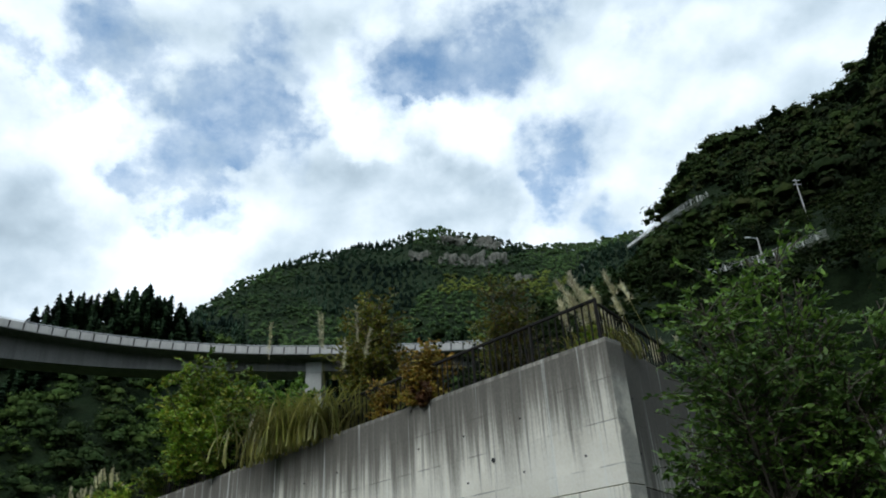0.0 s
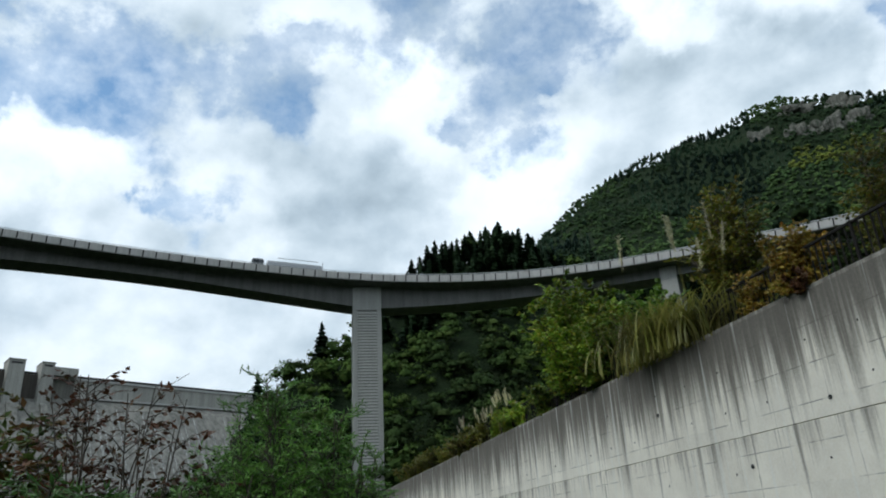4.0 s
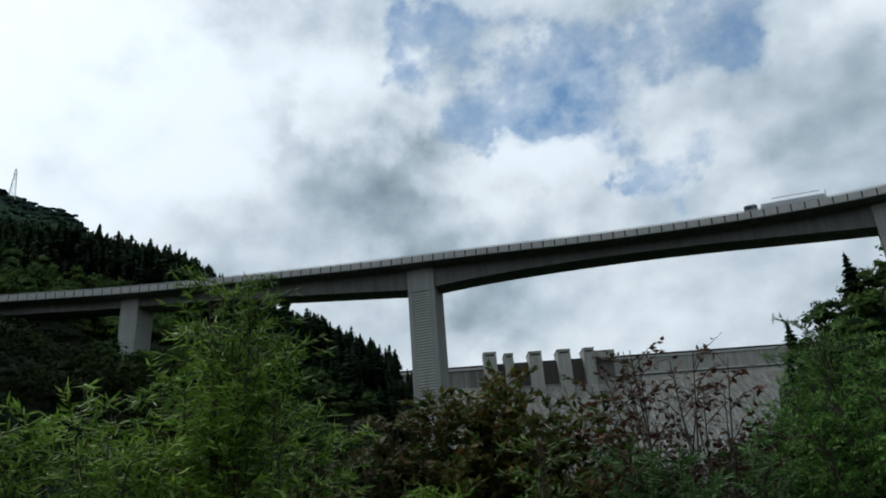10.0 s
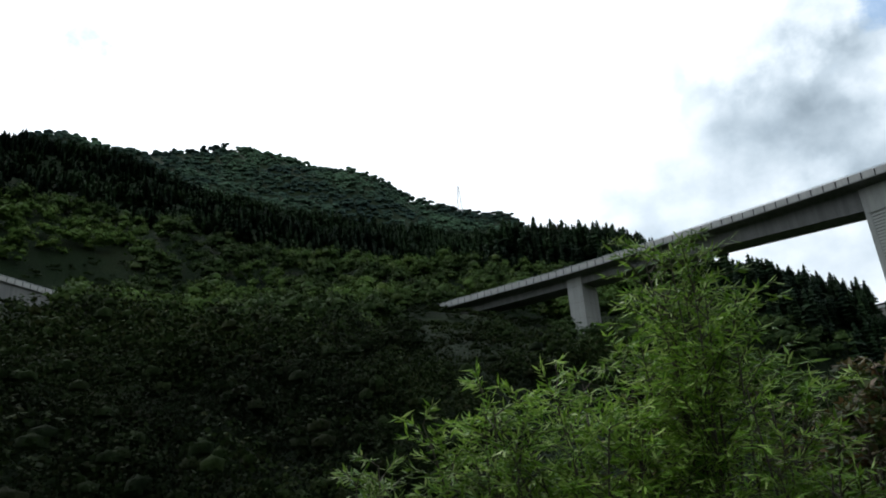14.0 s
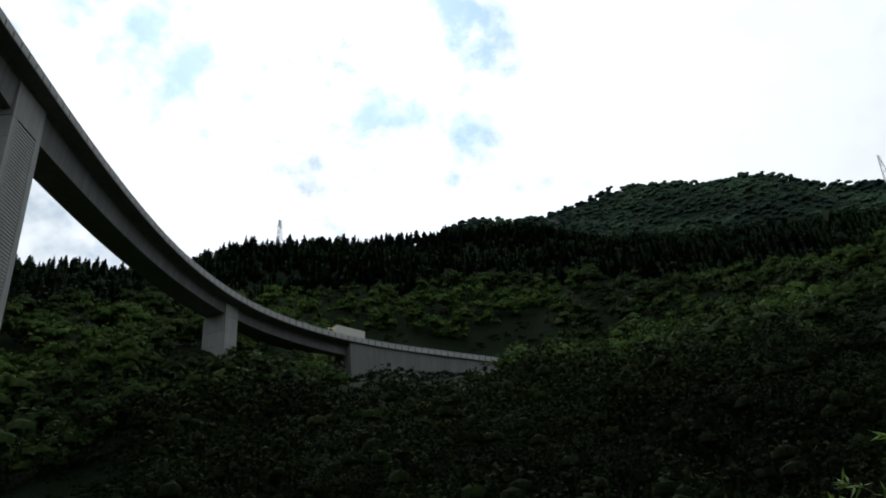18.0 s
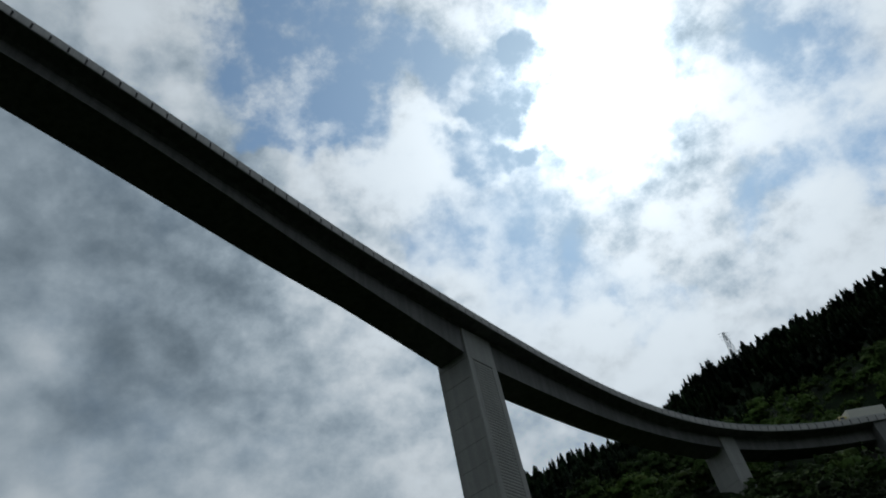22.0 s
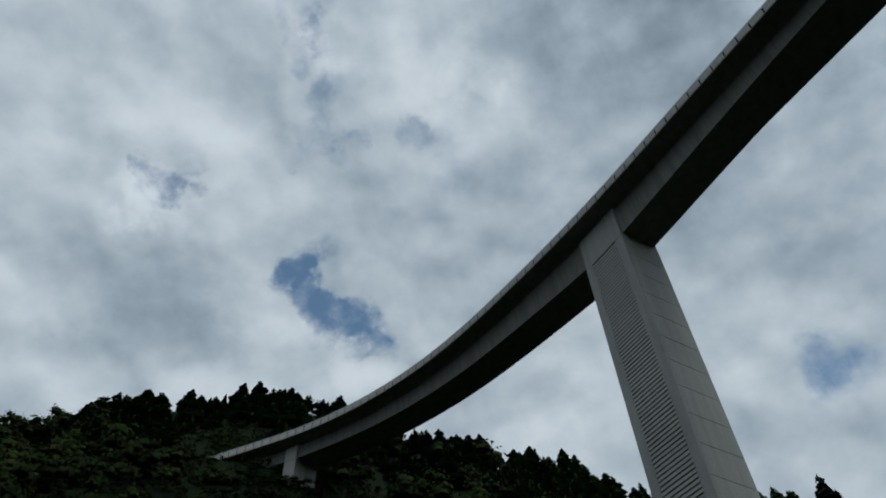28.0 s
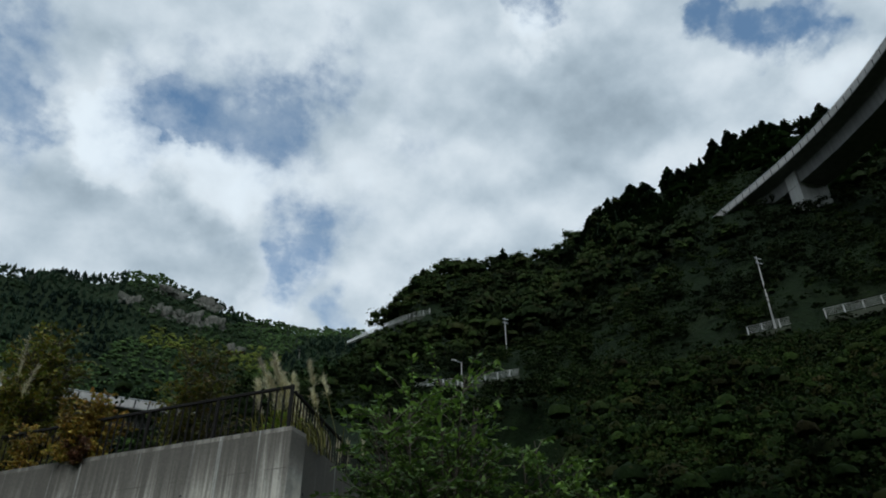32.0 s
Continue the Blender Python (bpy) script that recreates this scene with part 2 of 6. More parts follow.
    # tone: broad banks, soft bellies, and the side of each heap that is turned to the light
    up = n.add("ShaderNodeVectorMath", {"operation": "ADD"}, i0=squash, i1=tuple(0.05 * v for v in (SUN_DIR + Vector((0, 0, 0.8))).normalized())).outputs[0]
    slope = n.math("SUBTRACT", n.noise(squash, 5.0, 2.5, 0.5), n.noise(up, 5.0, 2.5, 0.5))
    tone = n.math("ADD", n.math("MULTIPLY", slope, 1.1), n.math("MULTIPLY", n.math("SUBTRACT", n.noise(squash, 2.6, 4.0, 0.5), 0.5), -0.22))
    near_up = n.add("ShaderNodeVectorMath", {"operation": "ADD"}, i0=squash, i1=tuple(0.022 * v for v in (SUN_DIR + Vector((0, 0, 0.8))).normalized())).outputs[0]
    billow = n.math("SUBTRACT", n.noise(squash, 11.0, 5.0, 0.55), n.noise(near_up, 11.0, 5.0, 0.55))
    tone = n.math("ADD", tone, n.math("MULTIPLY", billow, 0.45))
    tone = n.math("ADD", n.math("ADD", tone, total(BANKS)), 0.80)
    tone = n.math("ADD", tone, n.math("MULTIPLY", n.math("MULTIPLY", n.math("ADD", n.math("SUBTRACT", puff, 0.5), n.math("MULTIPLY", n.math("SUBTRACT", wisp, 0.5), 0.5)), glow), 4.2))
    tone = n.add("ShaderNodeMath", {"operation": "SMOOTH_MAX"}, i0=tone, i1=0.25, i2=0.4).outputs[0]
    tone = n.add("ShaderNodeMath", {"operation": "SMOOTH_MIN"}, i0=tone, i1=1.1, i2=0.3).outputs[0]
    tint = n.ramp(tone, [(0.25, (0.69, 0.885, 1.075)), (0.62, (0.81, 0.95, 1.08)), (0.95, (0.92, 0.985, 1.05))], False)
    cloud = n.add("ShaderNodeVectorMath", {"operation": "SCALE"}, i0=tint, Scale=n.math("MULTIPLY", lit, tone)).outputs[0]
    hazy = n.add("ShaderNodeVectorMath", {"operation": "SCALE"}, i0=n.mix(n.math("ADD", n.math("MULTIPLY", glow, 0.25), 0.11), blue, (0.62, 0.76, 0.86)), Scale=n.math("ADD", n.math("MULTIPLY", glow, 0.7), 1.0)).outputs[0]
    col = n.mix(cover, hazy, cloud)
    low = n.add("ShaderNodeMapRange", None, i0=sep.outputs[2], i1=-0.02, i2=0.0)
    col = n.mix(low.outputs[0], (0.05, 0.06, 0.05), col)
    back = n.add("ShaderNodeBackground", None, Color=col, Strength=1.0)
    out = n.add("ShaderNodeOutputWorld", None, i0=back.outputs[0])


make_world()
sun = new("sun", bpy.data.lights.new("sun", "SUN"))
sun.data.energy, sun.data.angle, sun.data.color = 1.0, radians(18), (1.0, 0.96, 0.9)
sun.matrix_world = look((0, 0, 300), Vector((0, 0, 300)) - SUN_DIR)


# ---- materials ----
def material(name):
    m = bpy.data.materials.new(name)
    m.use_nodes = True
    return m, Nodes(m.node_tree)


def finish(n, color, rough=0.8, bump=None, strength=0.3, dist=0.02, metal=0.0, spec=0.3):
    b = n.add("ShaderNodeBsdfPrincipled", None, Base_Color=color, Roughness=rough, Metallic=metal)
    b.inputs["Specular IOR Level"].default_value = spec
    if bump is not None:
        n.tree.links.new(n.add("ShaderNodeBump", None, Strength=strength, Distance=dist, Height=bump).outputs[0], b.inputs["Normal"])
    n.add("ShaderNodeOutputMaterial", None, Surface=b.outputs[0])
    return b


def concrete(name, base, dark, streak=0.6, scale=1.0):
    """Weathered concrete: cloudy tone, rain streaks that run down, pores."""
    m, n = material(name)
    p = n.add("ShaderNodeNewGeometry").outputs["Position"]
    sep = n.add("ShaderNodeSeparateXYZ", None, i0=p)
    tall = n.add("ShaderNodeMapping", None, Vector=p, Scale=(2.4 * scale, 2.4 * scale, 0.10 * scale)).outputs[0]
    run = n.noise(tall, 1.0, 5.0, 0.65)
    cloudy = n.noise(p, 0.35 * scale, 5.0, 0.6)
    grain = n.noise(p, 14.0 * scale, 4.0, 0.7)
    s = n.ramp(run, [(0.36, (0, 0, 0)), (0.66, (1, 1, 1))])
    c = n.mix(n.math("MULTIPLY", s, streak), base, dark)
    c = n.mix(n.math("MULTIPLY", n.math("SUBTRACT", cloudy, 0.35, True), 0.9), c, tuple(0.55 * v for v in base))
    c = n.mix(0.25, c, n.ramp(grain, [(0.3, (0.25, 0.25, 0.24)), (0.7, (0.75, 0.75, 0.72))]), "OVERLAY")
    finish(n, c, 0.86, grain, 0.35, 0.01)
    return m


def leafy(name, shades, gloss=0.5, spread=1.0, trans=0.25, mass=0.0):
    """Leaves: each leaf or clump its own tone; mass: metres between the chinks whose shade is painted into a leaf mass,
    0 for single leaves.
    """
    m, n = material(name)
    g = n.add("ShaderNodeNewGeometry")
    r = g.outputs["Random Per Island"]
    k = len(shades) - 1
    c = n.ramp(r, [(i / k, s) for i, s in enumerate(shades)], False)
    crown = n.noise(g.outputs["Position"], 0.24 * spread, 2.0, 0.5)
    c = n.mix(0.4, c, n.ramp(crown, [(0.35, (0.30, 0.32, 0.30)), (0.65, (0.68, 0.68, 0.62))]), "OVERLAY")
    patch = n.noise(g.outputs["Position"], 0.03 * spread, 3.0, 0.5)
    c = n.mix(0.7, c, n.ramp(patch, [(0.36, (0.24, 0.23, 0.25)), (0.64, (0.80, 0.78, 0.52))]), "OVERLAY")
    d = n.add("ShaderNodeBsdfPrincipled", None, Roughness=gloss)
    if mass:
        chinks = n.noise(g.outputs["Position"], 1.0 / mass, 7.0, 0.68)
        # the shade between leaves is painted: noise darkens the colour at the chinks
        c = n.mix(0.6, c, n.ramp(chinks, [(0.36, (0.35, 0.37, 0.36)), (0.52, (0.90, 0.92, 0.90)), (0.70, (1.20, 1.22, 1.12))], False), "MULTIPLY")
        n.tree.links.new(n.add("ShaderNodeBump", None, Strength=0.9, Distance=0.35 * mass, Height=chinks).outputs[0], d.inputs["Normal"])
    n.tree.links.new(c, d.inputs["Base Color"])
    d.inputs["Specular IOR Level"].default_value = 0.25 if gloss < 0.6 else 0.04
    t = n.add("ShaderNodeBsdfTranslucent", None, Color=c)
    mx = n.add("ShaderNodeMixShader", None, i0=trans, i1=d.outputs[0], i2=t.outputs[0])
    n.add("ShaderNodeOutputMaterial", None, Surface=mx.outputs[0])
    return m


def plain(name, color, rough=0.6, metal=0.0, vary=0.25, scale=6.0):
    m, n = material(name)
    p = n.add("ShaderNodeNewGeometry").outputs["Position"]
    v = n.noise(p, scale, 4.0, 0.6)
    c = n.mix(n.math("MULTIPLY", v, vary * 2, True), color, tuple(0.5 * x for x in color))
    finish(n, c, rough, v, 0.15, 0.005, metal)
    return m


def ground_material():
    m, n = material("shaded_forest_floor")
    p = n.add("ShaderNodeNewGeometry").outputs["Position"]
    a = n.noise(p, 0.05, 6.0, 0.65)
    b = n.noise(p, 1.3, 5.0, 0.7)
    # soil and undergrowth tones, lowered to include the shade of the canopy
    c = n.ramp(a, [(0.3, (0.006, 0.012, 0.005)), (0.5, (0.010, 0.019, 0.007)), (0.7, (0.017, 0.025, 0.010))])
    c = n.mix(0.4, c, n.ramp(b, [(0.3, (0.08, 0.08, 0.07)), (0.7, (0.85, 0.85, 0.75))]), "OVERLAY")
    finish(n, c, 0.95, b, 1.0, 0.6, 0.0, 0.1)
    return m


# base darkened to carry the shade under the decks and girders
M_BRIDGE = concrete("shaded_bridge_concrete", (0.215, 0.215, 0.207), (0.115, 0.115, 0.11), 0.6, 0.4)
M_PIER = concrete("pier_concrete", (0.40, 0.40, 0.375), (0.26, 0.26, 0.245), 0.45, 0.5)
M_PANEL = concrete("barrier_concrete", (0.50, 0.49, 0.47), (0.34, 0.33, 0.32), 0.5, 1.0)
M_DAM = concrete("dam_concrete", (0.245, 0.237, 0.212), (0.11, 0.108, 0.098), 0.9, 0.13)
M_GATE = concrete("spillway_gate_steel", (0.095, 0.085, 0.074), (0.045, 0.041, 0.036), 0.6, 0.3)
M_TOWER = concrete("gate_pier_concrete", (0.40, 0.39, 0.355), (0.21, 0.205, 0.19), 0.6, 0.1)
M_DAMLINE = concrete("dam_joint_concrete", (0.40, 0.395, 0.375), (0.12, 0.12, 0.115), 0.9, 0.3)
M_GROUND = ground_material()
M_CEDAR = leafy("cedar_needles", [(0.012, 0.023, 0.015), (0.017, 0.033, 0.019), (0.024, 0.043, 0.023)], 0.8, 1.0, 0.05)
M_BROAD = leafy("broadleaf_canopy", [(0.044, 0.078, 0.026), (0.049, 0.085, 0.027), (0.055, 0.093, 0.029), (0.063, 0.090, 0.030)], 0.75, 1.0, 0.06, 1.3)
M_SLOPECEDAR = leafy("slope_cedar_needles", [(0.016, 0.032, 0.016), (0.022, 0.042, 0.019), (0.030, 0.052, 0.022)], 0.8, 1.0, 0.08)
# browner copy of the broadleaf colour, darkened for the dim light on this slope
M_SLOPEWOOD = leafy("shaded_slope_wood_leaf", [(0.020, 0.034, 0.014), (0.025, 0.041, 0.016), (0.030, 0.047, 0.017), (0.034, 0.036, 0.018)], 0.8, 1.4, 0.05, 1.1)
# leaf colour darkened to hold the shadow on the lower slopes
M_THICKET = leafy("shaded_thicket_leaf", [(0.015, 0.026, 0.010), (0.017, 0.029, 0.011), (0.020, 0.033, 0.012), (0.024, 0.028, 0.013)], 0.85, 2.0, 0.05, 0.7)
M_STEEL = plain("galvanised_steel", (0.55, 0.56, 0.57), 0.45, 0.7)
M_WHITE = plain("white_paint", (0.75, 0.75, 0.73), 0.5)
M_DARKRAIL = plain("dark_brown_rail_paint", (0.012, 0.010, 0.009), 0.85)
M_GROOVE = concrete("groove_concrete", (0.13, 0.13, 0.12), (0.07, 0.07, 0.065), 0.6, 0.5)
M_RECESS_SHADE = concrete("shaded_recess_concrete", (0.20, 0.20, 0.19), (0.12, 0.12, 0.11), 0.6, 0.5)
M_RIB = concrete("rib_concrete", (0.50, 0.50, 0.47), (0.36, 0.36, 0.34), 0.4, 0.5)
M_JOINT = plain("dark_joint", (0.05, 0.05, 0.05), 0.9)
M_ASPHALT = plain("asphalt", (0.05, 0.05, 0.05), 0.9)
M_ROCK = concrete("cliff_rock", (0.145, 0.138, 0.12), (0.035, 0.045, 0.030), 0.95, 0.16)


# ---- helpers for meshes ----
def polar(az, d, z=0.0):
    a = radians(az)
    return Vector((-d * math.sin(a), d * math.cos(a), z))


def mesh_ob(name, verts, faces, mat, parent=None, smooth=False):
    me = bpy.data.meshes.new(name)
    me.from_pydata([tuple(v) for v in verts], [], faces)
    me.update()
    if mat:
        me.materials.append(mat)
    if smooth:
        me.shade_smooth()
    ob = new(name, me)
    if parent:
        ob.parent = parent
    return ob


def part(name, bm, mat, parent=None, label=""):
    me = bpy.data.meshes.new(name)
    bmesh.ops.recalc_face_normals(bm, faces=bm.faces)
    bm.to_mesh(me)
    bm.free()
    me.materials.append(mat)
    ob = new(name, me)
    if parent:
        ob.parent = parent
    if label:
        ob["label"] = label
    return ob


def thing(name, label, category, group="", kind="", at=(0, 0, 0)):
    e = new(name)
    e.location = at
    return tagged(e, label, category, group, kind)


def add_box(bm, c, size, m=None, bevel=0.0):
    """A box about c with the given size, turned by m."""
    t = Matrix.Translation(c) @ (m or Matrix()) @ Matrix.Diagonal((*size, 1))
    r = bmesh.ops.create_cube(bm, size=1.0, matrix=t)
    if bevel:
        es = list({e for v in r["verts"] for e in v.link_edges})
        bmesh.ops.bevel(bm, geom=es, offset=bevel, segments=1, affect="EDGES")


def add_rod(bm, a, b, r0, r1=None, n=6):
    a, b = Vector(a), Vector(b)
    q = (b - a).to_track_quat("Z", "Y").to_matrix().to_4x4()
    r1 = r0 if r1 is None else r1
    bmesh.ops.create_cone(bm, cap_ends=True, segments=n, radius1=r0, radius2=r1, depth=(b - a).length, matrix=Matrix.Translation((a + b) / 2) @ q)


def joined(name, chunks, mat, parent=None):
    """One mesh from (verts array, faces array) chunks with equal corner counts."""
    V, F, off = [], [], 0
    for v, f in chunks:
        V.append(v)
        F.append(f + off)
        off += len(v)
    V, F = np.concatenate(V), np.concatenate(F)
    me = bpy.data.meshes.new(name)
    k = F.shape[1]
    me.vertices.add(len(V))
    me.vertices.foreach_set("co", V.astype(np.float32).ravel())
    me.loops.add(F.size)
    me.loops.foreach_set("vertex_index", F.astype(np.int32).ravel())
    me.polygons.add(len(F))
    me.polygons.foreach_set("loop_start", np.arange(0, F.size, k, dtype=np.int32))
    me.update(calc_edges=True)
    me.materials.append(mat)
    ob = new(name, me)
    if parent:
        ob.parent = parent
    return ob


# ---- ground: one sheet; each row names a direction, the foot and the middle of its slope ----
NEAR = [  # azimuth, foot distance, foot height, middle distance, middle height
    (0, 60, 7, 200, 38), (14, 70, 7, 170, 25), (26, 70, 3, 150, 15), (36, 60, 1, 150, 10), (42, 60, 0, 160, 6), (50, 60, 0, 300, 0), (68, 60, 0, 240, 2),
    (76, 60, 0, 150, 12), (88, 60, 1, 145, 32), (94, 50, 2, 145, 37), (100, 50, 2, 155, 47), (106, 45, 2, 158, 51), (120, 45, 2, 165, 50), (134, 45, 3, 190, 60), (145, 45, 3, 180, 58), (156, 45, 1, 142, 42), (164, 45, 0, 120, 24), (175, 40, 0, 130, 26), (200, 30, 0, 120, 25)]
NEAR_B = [(240, 30, 0, 100, 25), (262, 30, 0, 90, 22), (275, 25, 1, 85, 28), (290, 16, 2, 80, 33), (306, 13, 1, 80, 36), (320, 13, 1, 88, 38), (334, 15, 1, 98, 40), (343, 22, 4, 108, 43), (349, 30, 7, 112, 42), (355, 50, 7, 125, 40)]
RIDGE = [  # azimuth, near ridge distance and rise in degrees, far ridge distance and rise
    (0, 380, 19.5, 900, 29.2), (4, 360, 19.0, 900, 28.2), (10, 320, 19.0, 850, 27.2), (15, 280, 19.5, 820, 25.4), (19, 250, 20.0, 800, 22.8), (23, 240, 21.0, 800, 14), (27.5, 230, 19.9, 800, 8), (31, 220, 17.2, 800, 5), (36, 200, 14.2, 900, 4), (39, 195, 12.5, 900, 4), (42, 190, 10.2, 900, 4),
    (44, 190, 8.6, 900, 4), (46, 190, 6.6, 1200, 4), (49, 195, 3.0, 1200, 4), (51, 200, 1, 1200, 4), (68, 260, 1, 1200, 4), (71.5, 250, 12.6, 900, 4), (75, 250, 14.7, 900, 6), (78, 250, 16.3, 900, 8), (84, 260, 17.9, 900, 12)]
RIDGE_A = [(89, 270, 20.4, 880, 16), (92, 280, 21.2, 850, 20.4), (98, 300, 22.1, 800, 24.1), (103, 310, 22.6, 780, 25.5), (111, 320, 24.0, 760, 28.3), (115.6, 325, 24.8, 780, 29.3), (121, 330, 25.5, 800, 29.7),
    (126.5, 330, 26.2, 800, 28.7), (134.5, 330, 27.4, 800, 28.9), (145, 310, 27.95, 800, 25), (154, 290, 26.85, 800, 20), (165, 270, 25.3, 800, 15), (178, 250, 23.3, 800, 10)]
RIDGE_B = [(200, 240, 17, 800, 8), (240, 230, 18, 800, 8), (262, 200, 25, 800, 10), (272, 170, 28.8, 800, 12), (279, 165, 31.2, 800, 14), (290, 160, 34.2, 800, 16), (298, 155, 35.9, 800, 18), (304, 152, 37.1, 800, 20), (311, 155, 36.1, 800, 22), (319, 165, 34.0, 800, 24),
    (323, 175, 31.4, 800, 24), (332, 185, 31.2, 850, 25), (336, 188, 30.4, 850, 25.8), (338, 192, 28.0, 850, 26.2), (340, 200, 25.8, 880, 26.8), (342, 215, 23.4, 890, 27.0), (345, 250, 20.6, 900, 27.1), (350, 320, 19.0, 920, 27.4), (355, 370, 19.2, 900, 28.6)]
WALL_CORNER, WALL_TOP = Vector((3.87, 14.95)), 7.1
WALL_DIR, RETURN_DIR = Vector((-0.680, 0.733)), Vector((0.60, 0.80))


def row_at(table, az):
    table = sorted(table)
    ext = [(table[-1][0] - 360, *table[-1][1:])] + table + [(table[0][0] + 360, *table[0][1:])]
    for a, b in zip(ext, ext[1:]):
        if a[0] <= az <= b[0]:
            u = (az - a[0]) / (b[0] - a[0])
            u = u * u * (3 - 2 * u) * 0.5 + u * 0.5
            return [p + (q - p) * u for p, q in zip(a[1:], b[1:])]


def profile(az):
    d1, z1, d2, z2 = row_at(NEAR + NEAR_B, az)
    d3, e3, d5, e5 = row_at(RIDGE + RIDGE_A + RIDGE_B, az)
    z3, z5 = EYE_H + d3 * math.tan(radians(e3)), EYE_H + d5 * math.tan(radians(e5))
    d4 = d3 + 0.3 * (d5 - d3)
    z4 = min(z3 * 0.9, z3 + 0.1 * (z5 - z3))
    return [0, 8, d1, d2, d3, d4, d5, d5 * 1.5, 5000], [-0.3, -0.3, z1, z2, z3, z4, z5, z5 * 0.6, 150]


PROFILES = [profile(a) for a in range(361)]


def behind_wall(x, y):
    """Metres behind the retaining wall's two faces (negative: in front)."""
    p = Vector((x, y)) - WALL_CORNER
    a = p.dot(Vector((WALL_DIR.y, -WALL_DIR.x)))
    b = p.dot(Vector((-RETURN_DIR.y, RETURN_DIR.x)))
    return min(a, b)


def ground_z(x, y, rough=True):
    az = math.degrees(math.atan2(-x, y)) % 360
    d = math.hypot(x, y)
    i = int(az)
    z = float(np.interp(d, *PROFILES[i]) * (1 - az + i) + np.interp(d, *PROFILES[i + 1]) * (az - i))
    if rough and d > 12:
        k = min(1.0, (d - 12) / 150)
        z += k * (9 * noise.noise((x / 70, y / 70, 0.3)) + 4 * noise.noise((x / 25, y / 25, 1.3))) + min(1, k * 3) * 0.7 * noise.noise((x / 6, y / 6, 2.1))
    along = (Vector((x, y)) - WALL_CORNER).dot(WALL_DIR)
    if -40 < along < 75 and d < 110:
        s = behind_wall(x, y)
        if s > 2.6:
            z = z + (max(z, WALL_TOP - 0.25) - z) * min(1.0, max(0.0, s - 2.6))
        elif s > -7 and d < 75:
            z = min(z, 0.1)
    return z


def make_ground():
    rings = [0.0, 2.0] + [3.0 * 1.055 ** i for i in range(139)]
    verts, faces, n = [(0, 0, -0.3)], [], 360
    for r in rings[1:]:
        for k in range(n):
            p = polar(k, r)
            verts.append((p.x, p.y, ground_z(p.x, p.y)))
    for k in range(n):
        faces.append((0, 1 + k, 1 + (k + 1) % n))
    for j in range(len(rings) - 2):
        for k in range(n):
            a, b = 1 + j * n + k, 1 + j * n + (k + 1) % n
            faces.append((a, a + n, b + n, b))
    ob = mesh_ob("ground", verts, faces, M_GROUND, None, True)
    tagged(ob, "steep forested valley ground, soil and undergrowth darkened as under canopy shade", "ground", kind="structure")
    return ob


make_ground()


# ---- the two curved viaducts ----
def spline(points, step=1.0):
    """Evenly spaced points on a smooth curve through the given ones, with its length."""
    p = [Vector(q) for q in points]
    p = [2 * p[0] - p[1]] + p + [2 * p[-1] - p[-2]]
    dense = []
    for a, b, c, d in zip(p, p[1:], p[2:], p[3:]):
        for k in range(40):
            t = k / 40
            dense.append(0.5 * (2 * b + (c - a) * t + (2 * a - 5 * b + 4 * c - d) * t * t + (3 * b - 3 * c + d - a) * t ** 3))
    dense.append(p[-2])
    arr = np.array(dense)
    s = np.concatenate([[0], np.cumsum(np.linalg.norm(np.diff(arr, axis=0), axis=1))])
    u = np.arange(0, s[-1], step)
    return np.stack([np.interp(u, s, arr[:, k]) for k in range(3)], 1), s[-1]


class Road:
    """The camera-side top edge of a viaduct's parapet, by direction and rise, and the frame along it."""

    def __init__(self, rows):
        pts = [polar(a, (h - EYE_H) / math.tan(radians(e)), h) for a, e, h in rows]
        self.p, self.length = spline(pts, 0.5)
        # an even curve: the alignment of a road has no kinks
        k = np.exp(-0.5 * (np.arange(-72, 73) / 17.0) ** 2)
        k /= k.sum()
        lead = self.p[0] + (self.p[0] - self.p[1:73])[::-1]
        tail = self.p[-1] + (self.p[-1] - self.p[-73:-1])[::-1]
        full = np.concatenate([lead, self.p, tail])
        self.p = np.stack([np.convolve(full[:, i], k, "valid") for i in range(3)], 1)
        self.az = np.degrees(np.unwrap(np.arctan2(-self.p[:, 0], self.p[:, 1])))
        self.az += 360 * round((rows[0][0] - self.az[0]) / 360)
        d = np.gradient(self.p, axis=0)
        d[:, 2] = 0
        self.t = d / np.linalg.norm(d, axis=1)[:, None]
        out = np.stack([self.t[:, 1], -self.t[:, 0], 0 * self.t[:, 0]], 1)
        side = np.sign((out * self.p).sum(1).mean())
        self.out = out * side                      # away from the camera's side

    def s_at(self, az):
        return float(np.interp(az, self.az, np.arange(len(self.az)) * 0.5) if self.az[-1] > self.az[0] else np.interp(-az, -self.az, np.arange(len(self.az)) * 0.5))

    def at(self, s):
        i = max(0.0, min(s * 2, len(self.p) - 1.001))
        k, f = int(i), i - int(i)
        lerp = lambda a: Vector(a[k] * (1 - f) + a[k + 1] * f)
        return lerp(self.p), lerp(self.t).normalized(), lerp(self.out).normalized()


